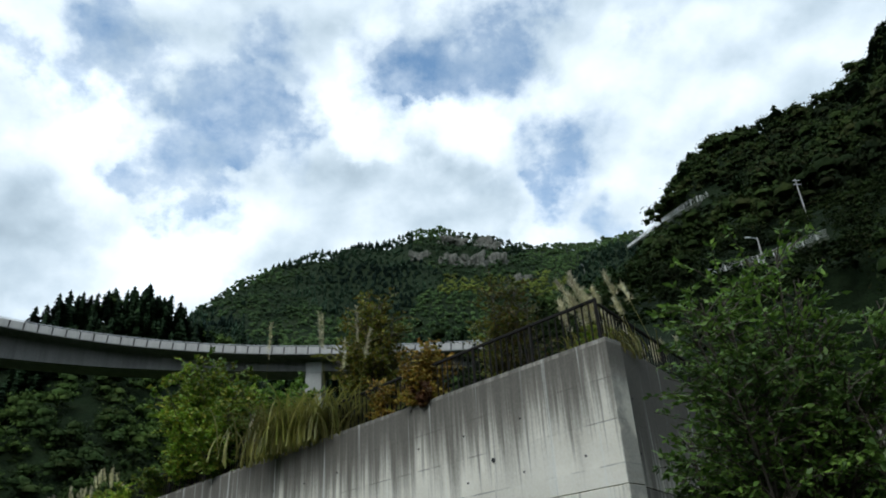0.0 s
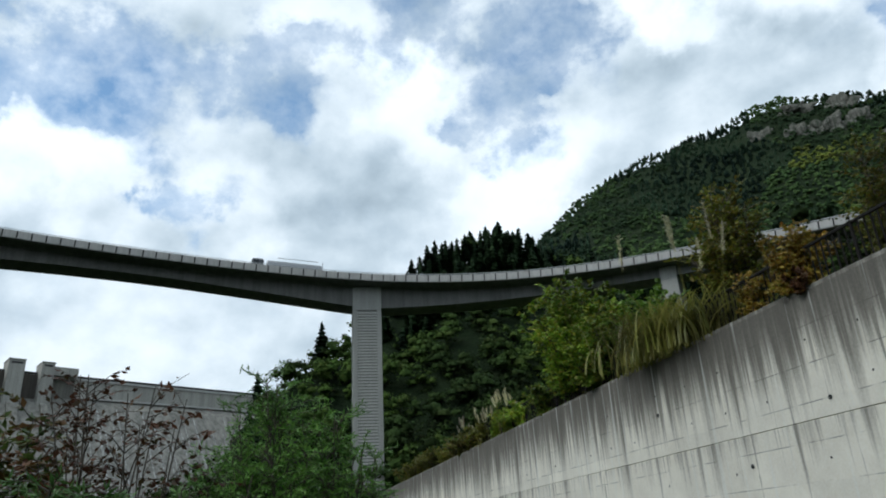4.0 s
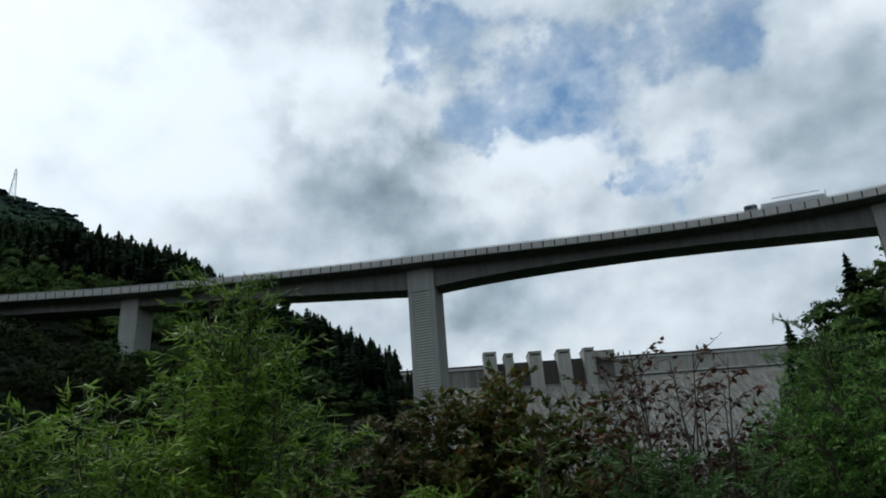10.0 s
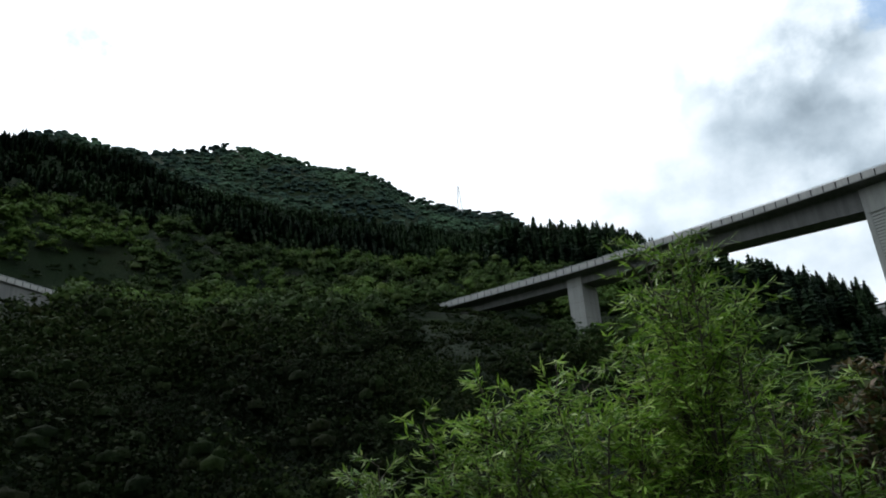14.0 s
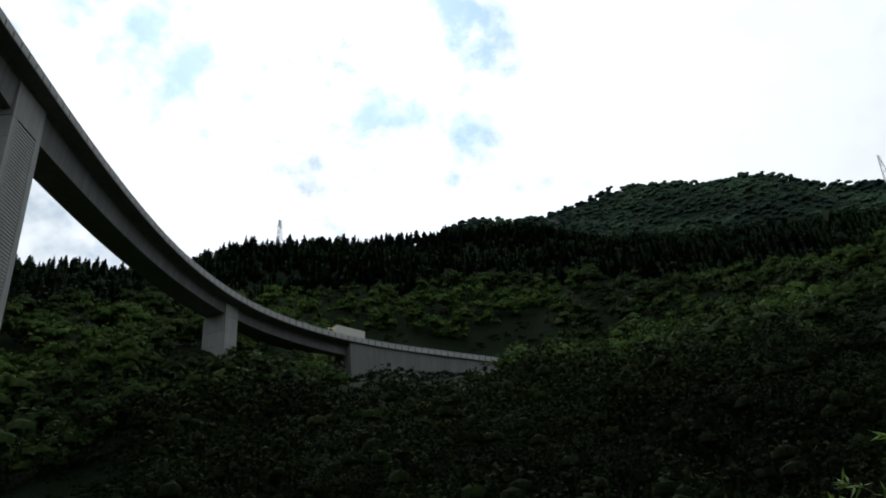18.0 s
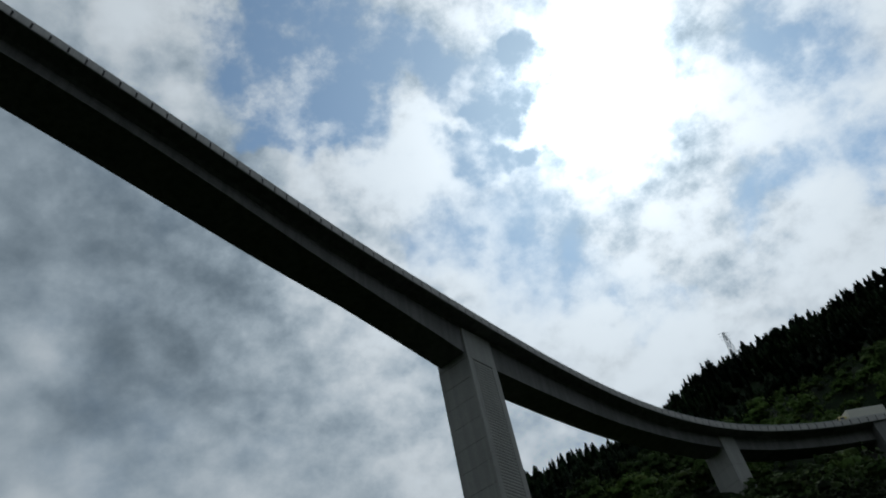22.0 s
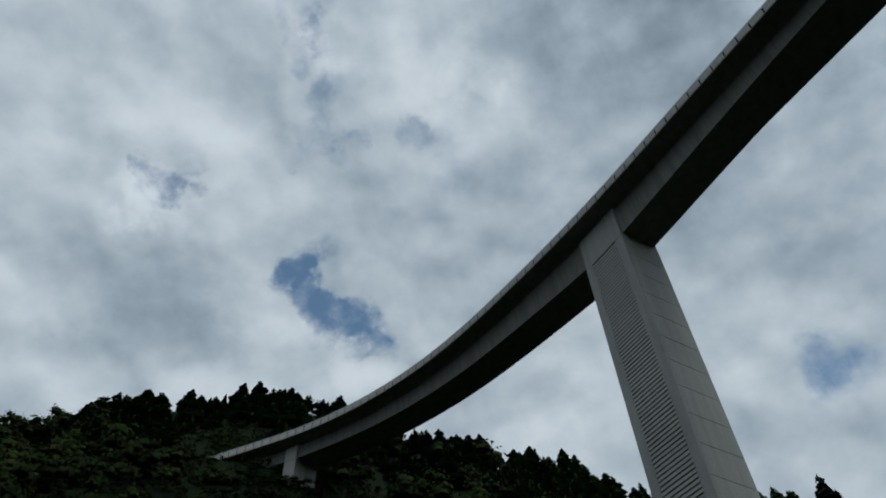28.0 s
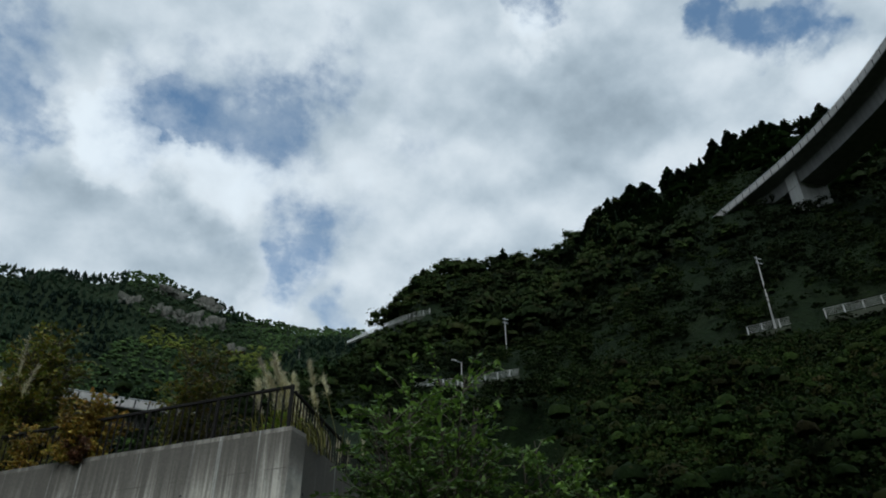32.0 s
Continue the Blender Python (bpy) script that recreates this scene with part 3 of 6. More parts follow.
def sweep(name, road, s0, s1, section, mat, parent, step=2.0, label=""):
    """Draw a closed section (offset out, drop) along the road; section may change with s."""
    n = max(2, int((s1 - s0) / step) + 1)
    verts, faces, m = [], [], None
    for i in range(n):
        s = s0 + (s1 - s0) * i / (n - 1)
        p, t, o = road.at(s)
        sec = section(s)
        m = len(sec)
        verts += [p + o * a + Vector((0, 0, b)) for a, b in sec]
    for i in range(n - 1):
        for k in range(m):
            a, b = i * m + k, i * m + (k + 1) % m
            faces.append((a, b, b + m, a + m))
    faces += [tuple(range(m)), tuple(range((n - 1) * m, n * m))[::-1]]
    ob = mesh_ob(name, verts, faces, mat, parent)
    bm = bmesh.new()
    bm.from_mesh(ob.data)
    bmesh.ops.recalc_face_normals(bm, faces=bm.faces)
    bm.to_mesh(ob.data)
    bm.free()
    if label:
        ob["label"] = label
    return ob


OVERHANG, PANEL_H, SLAB = 2.6, 1.45, 0.32


def viaduct(name, label, rows, piers, depth_pier, depth_mid, box_w, wall_to=None, pitch=1.95, s_from=0.0, s_to=None, depth_side=None):
    road = Road(rows)
    DECK_W = box_w + 2 * OVERHANG
    s_end = road.length - 0.6 if s_to is None else s_to
    root = thing(name, label, "viaduct")
    stations = sorted((road.s_at(a), w, ribbed) for a, w, ribbed in piers)
    marks = [s for s, _, _ in stations]

    deep = [s for s, _, r in stations if r]

    def depth(s):
        """Deepest at the tall piers, easing out to the middle of a main span or to the end of a side span."""
        k = min(deep, key=lambda q: abs(q - s))
        others = [q for q in marks if (q - k) * (s - k) > 0]
        q = min(others, key=lambda v: abs(v - k)) if others else k + (70 if s > k else -70)
        reach = abs(q - k) * (0.5 if q in deep else 0.9)
        u = max(0.0, 1 - abs(s - k) / reach)
        least = depth_mid if q in deep or depth_side is None else depth_side
        return least + (depth_pier - least) * u ** (1.9 if q in deep else 1.5)

    def box(s):
        d = depth(s) + PANEL_H
        a, b = OVERHANG, OVERHANG + box_w
        return [(a - 1.1, -PANEL_H - 0.02), (b + 1.1, -PANEL_H - 0.02), (b, -PANEL_H - 0.55), (b - 0.15, -d), (a + 0.15, -d), (a, -PANEL_H - 0.55)]

    g_from = road.s_at(wall_to) if wall_to else s_from
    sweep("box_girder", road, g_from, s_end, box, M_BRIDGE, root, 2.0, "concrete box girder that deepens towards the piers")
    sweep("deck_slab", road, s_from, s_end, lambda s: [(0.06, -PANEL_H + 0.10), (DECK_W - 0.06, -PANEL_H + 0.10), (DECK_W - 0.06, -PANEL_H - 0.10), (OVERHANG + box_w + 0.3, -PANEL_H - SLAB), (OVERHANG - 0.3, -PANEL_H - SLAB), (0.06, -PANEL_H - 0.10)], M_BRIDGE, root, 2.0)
    sweep("far_parapet", road, s_from, s_end, lambda s: [(DECK_W - 0.3, -0.35), (DECK_W, -0.35), (DECK_W, -PANEL_H + 0.1), (DECK_W - 0.3, -PANEL_H + 0.1)], M_PANEL, root, 2.0)
    sweep("road_surface", road, s_from, s_end, lambda s: [(0.35, -PANEL_H + 0.19), (DECK_W - 0.35, -PANEL_H + 0.19), (DECK_W - 0.35, -PANEL_H + 0.104), (0.35, -PANEL_H + 0.104)], M_ASPHALT, root, 2.0)
    # parapet panels on the camera's side with dark open joints, and the rail on top
    bm = bmesh.new()
    add_box(bm, (0, 0.11, -0.22 - (PANEL_H - 0.22) / 2), (pitch - 0.22, 0.22, PANEL_H - 0.22), None, 0.025)
    first = part("parapet_panel", bm, M_PANEL, root)
    k, s = 0, s_from + pitch / 2
    while s < s_end:
        p, t, o = road.at(s)
        slope = (road.at(s + 1)[0].z - road.at(s - 1)[0].z) / 2
        tt = Vector((t.x, t.y, slope)).normalized()
        m = Matrix.Translation(p) @ Matrix((tt, o, tt.cross(o))).transposed().to_4x4()
        if m.to_3x3().col[2].z < 0:
            m = Matrix.Translation(p) @ Matrix((-tt, o, (-tt).cross(o))).transposed().to_4x4()
        ob = first if k == 0 else new("parapet_panel", first.data)
        ob.parent = root
        ob.matrix_local = m
        k, s = k + 1, s + pitch
    sweep("parapet_core", road, s_from, s_end, lambda s: [(0.08, -0.26), (0.20, -0.26), (0.20, -PANEL_H + 0.1), (0.08, -PANEL_H + 0.1)], M_JOINT, root, 2.0)
    sweep("top_rail", road, s_from, s_end, lambda s: [(0.05, 0.0), (0.15, 0.0), (0.15, -0.07), (0.05, -0.07)], M_STEEL, root, 2.0, "thin galvanised top rail")
    bm = bmesh.new()
    add_rod(bm, (0, 0, -0.3), (0, 0, -0.02), 0.03, None, 5)
    post = part("rail_post", bm, M_STEEL, root)
    k, s = 0, s_from + pitch
    while s < s_end:
        p, t, o = road.at(s)
        ob = post if k == 0 else new("rail_post", post.data)
        ob.parent = root
        ob.location = p + o * 0.1
        k, s = k + 1, s + pitch
    for s, w, ribbed in stations:
        make_pier(root, road, s, w, ribbed, depth(s), box_w)
    if wall_to:
        sweep("retaining_wall", road, s_from, road.s_at(wall_to), lambda s: [(0.5, -PANEL_H), (DECK_W - 0.5, -PANEL_H), (DECK_W - 0.2, -15), (0.2, -15)], M_BRIDGE, root, 3.0, "solid concrete approach wall under the deck")
    return road, root


def make_pier(root, road, s, w, ribbed, dep, box_w):
    p, t, o = road.at(s)
    m = Matrix((t, o, Vector((0, 0, 1)))).transposed().to_4x4()
    if m.determinant() < 0:
        m = Matrix((-t, o, Vector((0, 0, 1)))).transposed().to_4x4()
    m = Matrix.Translation(p) @ m
    base = min(ground_z(*(p + o * k).xy) for k in (1, 5, 9)) - 2
    top, mid, low = -PANEL_H - 0.5, -PANEL_H - dep - 0.5, base - p.z
    y0, y1 = OVERHANG - 0.35, OVERHANG + box_w + 0.35
    pier = new("pier")
    pier.parent = root
    pier.matrix_local = m
    pier["label"] = "tall hollow concrete pier with grooved side panels" if ribbed else "short plain concrete pier"
    bm = bmesh.new()
    add_box(bm, (0, (y0 + y1) / 2, (top + mid) / 2), (w, y1 - y0, top - mid), None, 0.06)
    part("pier_head", bm, M_PIER, pier)
    inset = 0.16 if ribbed else 0.0
    lift, z, k = 3.4, mid, 0
    while z > low:
        e = max(z - lift, low)
        bm = bmesh.new()
        add_box(bm, (0, (y0 + y1) / 2, (z + e) / 2), (w - 0.004 * (k % 2), y1 - y0 - 2 * inset - 0.004 * (k % 2), z - e - 0.02), None, 0.03)
        part("shaft_lift", bm, M_PIER, pier)
        z, k = e, k + 1
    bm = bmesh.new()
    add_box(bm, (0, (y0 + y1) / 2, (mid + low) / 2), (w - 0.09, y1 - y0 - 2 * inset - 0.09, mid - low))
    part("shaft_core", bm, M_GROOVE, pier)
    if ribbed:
        # a darker back sheet paints the shade in the grooves between the ribs
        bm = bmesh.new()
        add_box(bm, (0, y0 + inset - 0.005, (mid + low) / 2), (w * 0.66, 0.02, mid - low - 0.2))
        part("groove_shade_back", bm, M_RECESS_SHADE, pier, "darker concrete between the ribs, groove shade in its colour")
        edge = 0.17 * w
        for side in (-1, 1):
            for yy in (y0, y1):
                bm = bmesh.new()
                add_box(bm, (side * (w - edge) / 2, yy + (inset / 2 if yy == y0 else -inset / 2), (mid + low) / 2), (edge, inset + 0.02, mid - low), None, 0.02)
                part("corner_strip", bm, M_PIER, pier)
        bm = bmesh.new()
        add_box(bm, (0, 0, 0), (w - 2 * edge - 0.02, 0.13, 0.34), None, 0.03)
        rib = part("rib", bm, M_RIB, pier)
        z, k = mid - 0.45, 0
        while z > max(low + 1, mid - 70):
            ob = rib if k == 0 else new("rib", rib.data)
            ob.parent = pier
            ob.location = (0, y0 + 0.085, z)
            z, k = z - 0.5, k + 1
    return pier


ROAD_1, VIADUCT_1 = viaduct("lower_viaduct", "grey concrete highway viaduct on tall grooved piers, curving round the valley", [
    (350, 21.6 - 1.4, 41.6), (357, 20.3, 42.4), (5.2 + 360, 20.4, 43.4), (13.4 + 360, 20.2, 44.1), (22.4 + 360, 20.2, 45.0), (31 + 360, 20.5, 45.9), (39.5 + 360, 21.1, 46.8), (48.5 + 360, 21.7, 47.6), (57.8 + 360, 22.0, 48.5), (66 + 360, 22.05, 49.3), (74.3 + 360, 21.5, 50.2), (83 + 360, 20.7, 51.2), (92.6 + 360, 19.3, 52.4), (99.8 + 360, 18.2, 53.4), (104 + 360, 17.4, 54.0)],
    [(369.6, 2.6, False), (393.9, 4.9, True), (430.2, 4.9, True), (453.1, 3.6, False)], 4.2, 2.0, 5.0)
ROAD_2, VIADUCT_2 = viaduct("upper_viaduct", "dark grey concrete highway viaduct that passes high overhead on grooved piers", [
    (129, 17.2, 65.4), (134.7, 18.5, 66.0), (142.9, 20.1, 67.0), (148.5, 21.5, 67.8), (153.7, 23.4, 68.7), (158.8, 26.6, 69.7), (163.3, 30.4, 70.6), (168.6, 35.1, 71.5), (174.7, 40.1, 72.4), (182.8, 45.3, 73.2), (193.5, 50.8, 74.1), (206, 54.9, 74.9), (220, 57.3, 75.7), (236, 57.7, 76.6), (251, 56.3, 77.4), (262, 53.8, 78.2), (272, 50.4, 79.1), (280.5, 46.8, 80.0), (288, 42.7, 80.9), (295.6, 38.9, 82.0), (302, 36.1, 83.2), (306.8, 34.4, 84.0), (311, 32.6, 84.8)],
    [(154.0, 4.0, False), (170.6, 7.0, True), (270.1, 7.0, True), (303.2, 2.6, False)], 5.6, 2.1, 5.4, 145.0, depth_side=2.9)


# ---- retaining wall with its lifts, and the railing on it ----
def wall_frame(d):
    """x along the face, y into the hill, z up, from the corner."""
    x = Vector((d.x, d.y, 0)).normalized()
    y = Vector((-x.y, x.x, 0))
    if y.dot(Vector((-0.1, 1, 0))) < 0:
        y = -y
    return Matrix.Translation((WALL_CORNER.x, WALL_CORNER.y, 0)) @ Matrix((x, y, Vector((0, 0, 1)))).transposed().to_4x4()


def wall_material(name, way):
    """Bare formed concrete: boards' edges and tones, black rain streaks from the crown and below the joints, pale runs."""
    m, n = material(name)
    p = n.add("ShaderNodeNewGeometry").outputs["Position"]
    z = n.add("ShaderNodeSeparateXYZ", None, i0=p).outputs[2]
    u = n.add("ShaderNodeVectorMath", {"operation": "DOT_PRODUCT"}, i0=p, i1=(way.x, way.y, 0.0)).outputs[1]
    uz = n.add("ShaderNodeCombineXYZ", None, i0=u, i1=z, i2=0.0).outputs[0]

    def run(fu, fz, shift, detail=4.0, rough=0.62):
        return n.noise(n.add("ShaderNodeMapping", None, Vector=uz, Scale=(fu, fz, 1.0), Location=(shift, 0.3 * shift, shift)).outputs[0], 1.0, detail, rough)

    def over(f, lo, hi):
        return n.add("ShaderNodeMapRange", {"interpolation_type": "SMOOTHSTEP"}, i0=f, i1=lo, i2=hi).outputs[0]

    cloudy, grain = n.noise(p, 0.6, 6.0, 0.65), n.noise(p, 16.0, 4.0, 0.7)
    board = n.add("ShaderNodeTexWhiteNoise", {"noise_dimensions": "2D"}, Vector=n.add("ShaderNodeVectorMath", {"operation": "FLOOR"}, i0=n.add("ShaderNodeMapping", None, Vector=uz, Scale=(0.5556, 1.1111, 1.0), Location=(0.37, 0.12, 0)).outputs[0]).outputs[0]).outputs[0]
    c = n.ramp(cloudy, [(0.3, (0.735, 0.70, 0.605)), (0.7, (0.875, 0.84, 0.735))])
    c = n.mix(n.math("MULTIPLY", board, 0.16), c, (0.36, 0.36, 0.335))
    # thin edges of the form boards, here and there lost
    fz = n.math("FRACT", n.math("ADD", n.math("MULTIPLY", z, 1.1111), 0.12))
    fu = n.math("FRACT", n.math("ADD", n.math("MULTIPLY", u, 0.5556), 0.37))
    edge = n.math("MAXIMUM", n.math("LESS_THAN", fz, 0.030), n.math("MULTIPLY", n.math("LESS_THAN", fu, 0.012), 0.8))
    edge = n.math("MULTIPLY", edge, over(n.noise(p, 1.1, 3.0, 0.6), 0.42, 0.62))
    c = n.mix(n.math("MULTIPLY", edge, 0.75), c, (0.20, 0.195, 0.18))
    crown = n.add("ShaderNodeMapRange", None, i0=z, i1=2.6, i2=7.1, i3=-0.09, i4=0.20).outputs[0]
    below = n.math("FRACT", n.math("DIVIDE", n.math("SUBTRACT", 7.0, z), 3.0))
    below = n.math("MULTIPLY", n.math("SUBTRACT", 1.0, below), 0.10)
    # the return's stronger push paints both its stains and that side's shade
    worn_and_shaded = n.add("ShaderNodeMapRange", None, i0=u, i1=8.3, i2=20.0, i3=-0.05, i4=-0.015).outputs[0] if way.x < 0 else 0.13
    push = n.math("ADD", n.math("ADD", crown, below), worn_and_shaded)
    wide = over(n.math("ADD", run(1.3, 0.05, 1.0), push), 0.54, 0.78)
    mid = over(n.math("ADD", run(4.0, 0.10, 5.0), push), 0.56, 0.72)
    hair = over(n.math("ADD", run(13.0, 0.22, 9.0, 5.0, 0.7), n.math("MULTIPLY", push, 0.8)), 0.60, 0.74)
    c = n.mix(n.math("MULTIPLY", wide, 0.70), c, (0.17, 0.158, 0.135))
    c = n.mix(n.math("MULTIPLY", mid, 0.72), c, (0.115, 0.105, 0.09))
    c = n.mix(n.math("MULTIPLY", hair, 0.42), c, (0.085, 0.08, 0.07))
    band = over(n.math("ADD", z, n.math("MULTIPLY", n.math("SUBTRACT", run(1.1, 0.06, 3.0), 0.5), 7.5)), 4.9, 7.2)
    c = n.mix(n.math("MULTIPLY", band, 0.62), c, (0.125, 0.116, 0.10))
    white = over(run(3.1, 0.06, 12.0, 3.0, 0.6), 0.57, 0.66)
    c = n.mix(n.math("MULTIPLY", white, 0.5), c, (0.76, 0.77, 0.72))
    rust = n.math("MULTIPLY", over(run(5.0, 0.5, 20.0), 0.66, 0.76), over(cloudy, 0.5, 0.62))
    c = n.mix(n.math("MULTIPLY", rust, 0.45), c, (0.30, 0.20, 0.12))
    c = n.mix(0.3, c, n.ramp(grain, [(0.3, (0.3, 0.3, 0.29)), (0.7, (0.7, 0.7, 0.68))]), "OVERLAY")
    relief = n.math("SUBTRACT", n.math("ADD", grain, n.math("MULTIPLY", cloudy, 2.0)), n.math("MULTIPLY", edge, 1.5))
    finish(n, c, 0.85, relief, 0.35, 0.012)
    return m


M_WALL = wall_material("stained_wall_concrete", Vector((WALL_DIR.x, WALL_DIR.y, 0)).normalized())
M_WALL_RETURN = wall_material("stained_shaded_return_concrete", Vector((RETURN_DIR.x, RETURN_DIR.y, 0)).normalized())
retaining = thing("retaining_wall", "tall grey retaining wall of formed concrete, streaked black by rain", "wall", kind="structure")
hole_bm = bmesh.new()
bmesh.ops.create_cone(hole_bm, cap_ends=True, segments=8, radius1=0.028, radius2=0.028, depth=0.02, matrix=Matrix.Rotation(radians(90), 4, "X"))
tie_hole = None
rng = random.Random(5)
for frame_m, length in ((wall_frame(WALL_DIR), 74.0), (wall_frame(RETURN_DIR), 22.0)):
    first_face = length > 50
    for z0, z1 in ((-1.2, 0.99), (1.0, 3.99), (4.0, WALL_TOP)):
        x = 0.0 if first_face else 0.62
        while x < length:
            w = min(9.0 if first_face else 7.0, length - x)
            bm = bmesh.new()
            jut = rng.uniform(-0.006, 0.006)
            add_box(bm, (x + w / 2, 0.3 + jut, (z0 + z1) / 2), (w - 0.012, 0.6, z1 - z0), None, 0.012)
            slab = part("wall_panel", bm, M_WALL if first_face else M_WALL_RETURN, retaining)
            slab.matrix_local = frame_m
            x += w
    bm = bmesh.new()
    add_box(bm, (length / 2 + 0.3, 0.33, 2.9), (length - 0.7, 0.5, 8.0))
    core = part("wall_core", bm, M_JOINT, retaining)
    core.matrix_local = frame_m
    x = 0.9
    while x < min(length, 30):
        for z in (0.4, 1.9, 3.1, 4.7, 5.9):
            if rng.random() < 0.55:
                if tie_hole is None:
                    tie_hole = part("tie_hole", hole_bm, M_JOINT, retaining)
                    ob = tie_hole
                else:
                    ob = new("tie_hole", tie_hole.data)
                    ob.parent = retaining
                ob.matrix_local = frame_m @ Matrix.Translation((x + rng.uniform(-0.05, 0.05), -0.002, z + rng.uniform(-0.04, 0.04)))
        x += 1.8
    # a few open weep holes
    for x, z in (((3.6, 5.1), (5.9, 4.4), (3.1, 2.9), (9.2, 3.2), (13.5, 5.3), (16.2, 2.6)) if first_face else ((3.0, 3.4),)):
        bm = bmesh.new()
        bmesh.ops.create_cone(bm, cap_ends=True, segments=12, radius1=0.06, radius2=0.06, depth=0.03, matrix=Matrix.Rotation(radians(90), 4, "X"))
        hole = part("weep_hole", bm, M_JOINT, retaining)
        hole.matrix_local = frame_m @ Matrix.Translation((x, -0.003, z))


def railing(frame_m, x0, x1, label):
    root = thing("railing", label, "railing", "railings on the wall")
    root.matrix_world = frame_m
    z0, h, y = WALL_TOP - 0.05, 1.12, 0.32
    for name, z, r in (("top_rail", z0 + h, 0.035), ("bottom_rail", z0 + 0.16, 0.022)):
        bm = bmesh.new()
        add_box(bm, ((x0 + x1) / 2, y, z), (x1 - x0, 2 * r, 2 * r), None, 0.008)
        part(name, bm, M_DARKRAIL, root)
    bm = bmesh.new()
    add_box(bm, (0, 0, h / 2), (0.03, 0.03, h - 0.05))
    bar = part("baluster", bm, M_DARKRAIL, root)
    bm = bmesh.new()
    add_box(bm, (0, 0, h / 2 + 0.02), (0.07, 0.07, h + 0.05), None, 0.008)
    post = part("post", bm, M_DARKRAIL, root)
    x, k = x0, 0
    while x <= x1 + 0.01:
        is_post = k % 10 == 0
        src = post if is_post else bar
        ob = src if (k == 0 or k == 1) else new(src.name.split(".")[0], src.data)
        ob.parent = root
        ob.location = (x, y, z0)
        x, k = x + 0.2, k + 1


railing(wall_frame(WALL_DIR), 0.32, 40.0, "dark brown steel railing with upright bars along the wall crown")
railing(wall_frame(RETURN_DIR), 0.5, 16.0, "dark brown steel railing with upright bars, turning the wall corner")


# ---- dam across the head of the valley ----
def make_dam():
    a, b = polar(76, 552), polar(36, 655)
    x = (b - a).normalized()
    y = Vector((x.y, -x.x, 0))
    if y.dot(a) > 0:
        y = -y                                        # towards the camera, downstream
    crest, length = EYE_H + 124.0, (b - a).length
    m = Matrix.Translation(a) @ Matrix((x, y, Vector((0, 0, 1)))).transposed().to_4x4()
    root = thing("dam", "grey concrete gravity dam with five gate piers on its crest", "dam")
    root.matrix_world = m

    def along(az):
        # where a direction from the eye meets the crest line
        d = polar(az, 1)
        k = (a.x * d.y - a.y * d.x) / (d.x * x.y - d.y * x.x)
        return k

    def slab(name, prof, x0, x1, mat=M_DAM, label=""):
        v = [(xx, yy, zz) for xx in (x0, x1) for yy, zz in prof]
        n = len(prof)
        f = [tuple(range(n)), tuple(range(2 * n - 1, n - 1, -1))] + [(i, (i + 1) % n, n + (i + 1) % n, n + i) for i in range(n)]
        ob = mesh_ob(name, v, f, mat, root)
        if label:
            ob["label"] = label
        return ob

    s1 = along(55.2)
    body = [(-10, -8), (-10, crest - 3), (3, crest - 3), (3, crest - 16), (12, crest - 22), (100, -8)]
    slab("dam_body", body, 0, length)
    slab("gallery_ledge", [(2, crest - 14.2), (4.6, crest - 14.2), (4.6, crest - 15.4), (2, crest - 15.4)], s1, length, M_PANEL, "pale ledge along the face")
    slab("crest_road", [(-11, crest - 1.2), (4.2, crest - 1.2), (4.2, crest - 3.0), (-11, crest - 3.0)], 0, length, M_PANEL)
    slab("crest_parapet", [(3.9, crest), (4.3, crest), (4.3, crest - 1.4), (3.9, crest - 1.4)], 0, length, M_JOINT, "dark crest parapet")
    slab("upper_wall", [(3.0, crest - 3.1), (3.3, crest - 3.1), (3.3, crest - 14.0), (3.0, crest - 14.0)], s1, length, M_TOWER, "paler upright wall under the crest")
    # lime-stained joints and seepage runs down the sloping face
    g, k = random.Random(8), s1 + 6
    while k < length:
        u0, u1 = g.uniform(0.0, 0.25), g.uniform(0.45, 1.0)
        w = g.uniform(0.5, 1.5)
        row = lambda u, dy: (12.15 + 88 * u + dy, crest - 22 + (14 - crest) * u)
        slab("lime_run", [row(u0, 0.0), row(u0, 0.35), row(u1, 0.35), row(u1, 0.0)], k, k + w, M_DAMLINE)
        k += g.uniform(2.5, 9.0)
    for az0, az1, up in ((65.3, 64.3, 6.4), (63.7, 63.0, 4.5), (61.8, 60.8, 4.7), (59.6, 58.6, 4.7), (57.6, 56.8, 4.6)):
        x0, x1 = along(az0), along(az1)
        tower = new("gate_pier")
        tower.parent = root
        bm = bmesh.new()
        add_box(bm, ((x0 + x1) / 2, 6, crest / 2 + up / 2), (x1 - x0, 16, crest + up), None, 0.3)
        part("shaft", bm, M_TOWER, tower)
        bm = bmesh.new()
        add_box(bm, ((x0 + x1) / 2, 6, crest + up + 0.6), (x1 - x0 + 0.5, 16.5, 1.0), None, 0.2)
        part("cap", bm, M_TOWER, tower)
        bm = bmesh.new()
        add_box(bm, ((x0 + x1) / 2, 14.05, crest + up - 1.6), (x1 - x0 - 3.0, 0.2, 1.3))
        part("window_slot", bm, M_JOINT, tower)
        v = [(xx, yy, zz) for xx in (x0 + 2, x1 - 2) for yy, zz in ((10, crest - 20), (17, crest - 24), (104, -6), (60, -6))]
        mesh_ob("training_wall", v, [(0, 1, 2, 3), (7, 6, 5, 4), (0, 4, 5, 1), (1, 5, 6, 2), (2, 6, 7, 3), (3, 7, 4, 0)], M_DAM, tower)
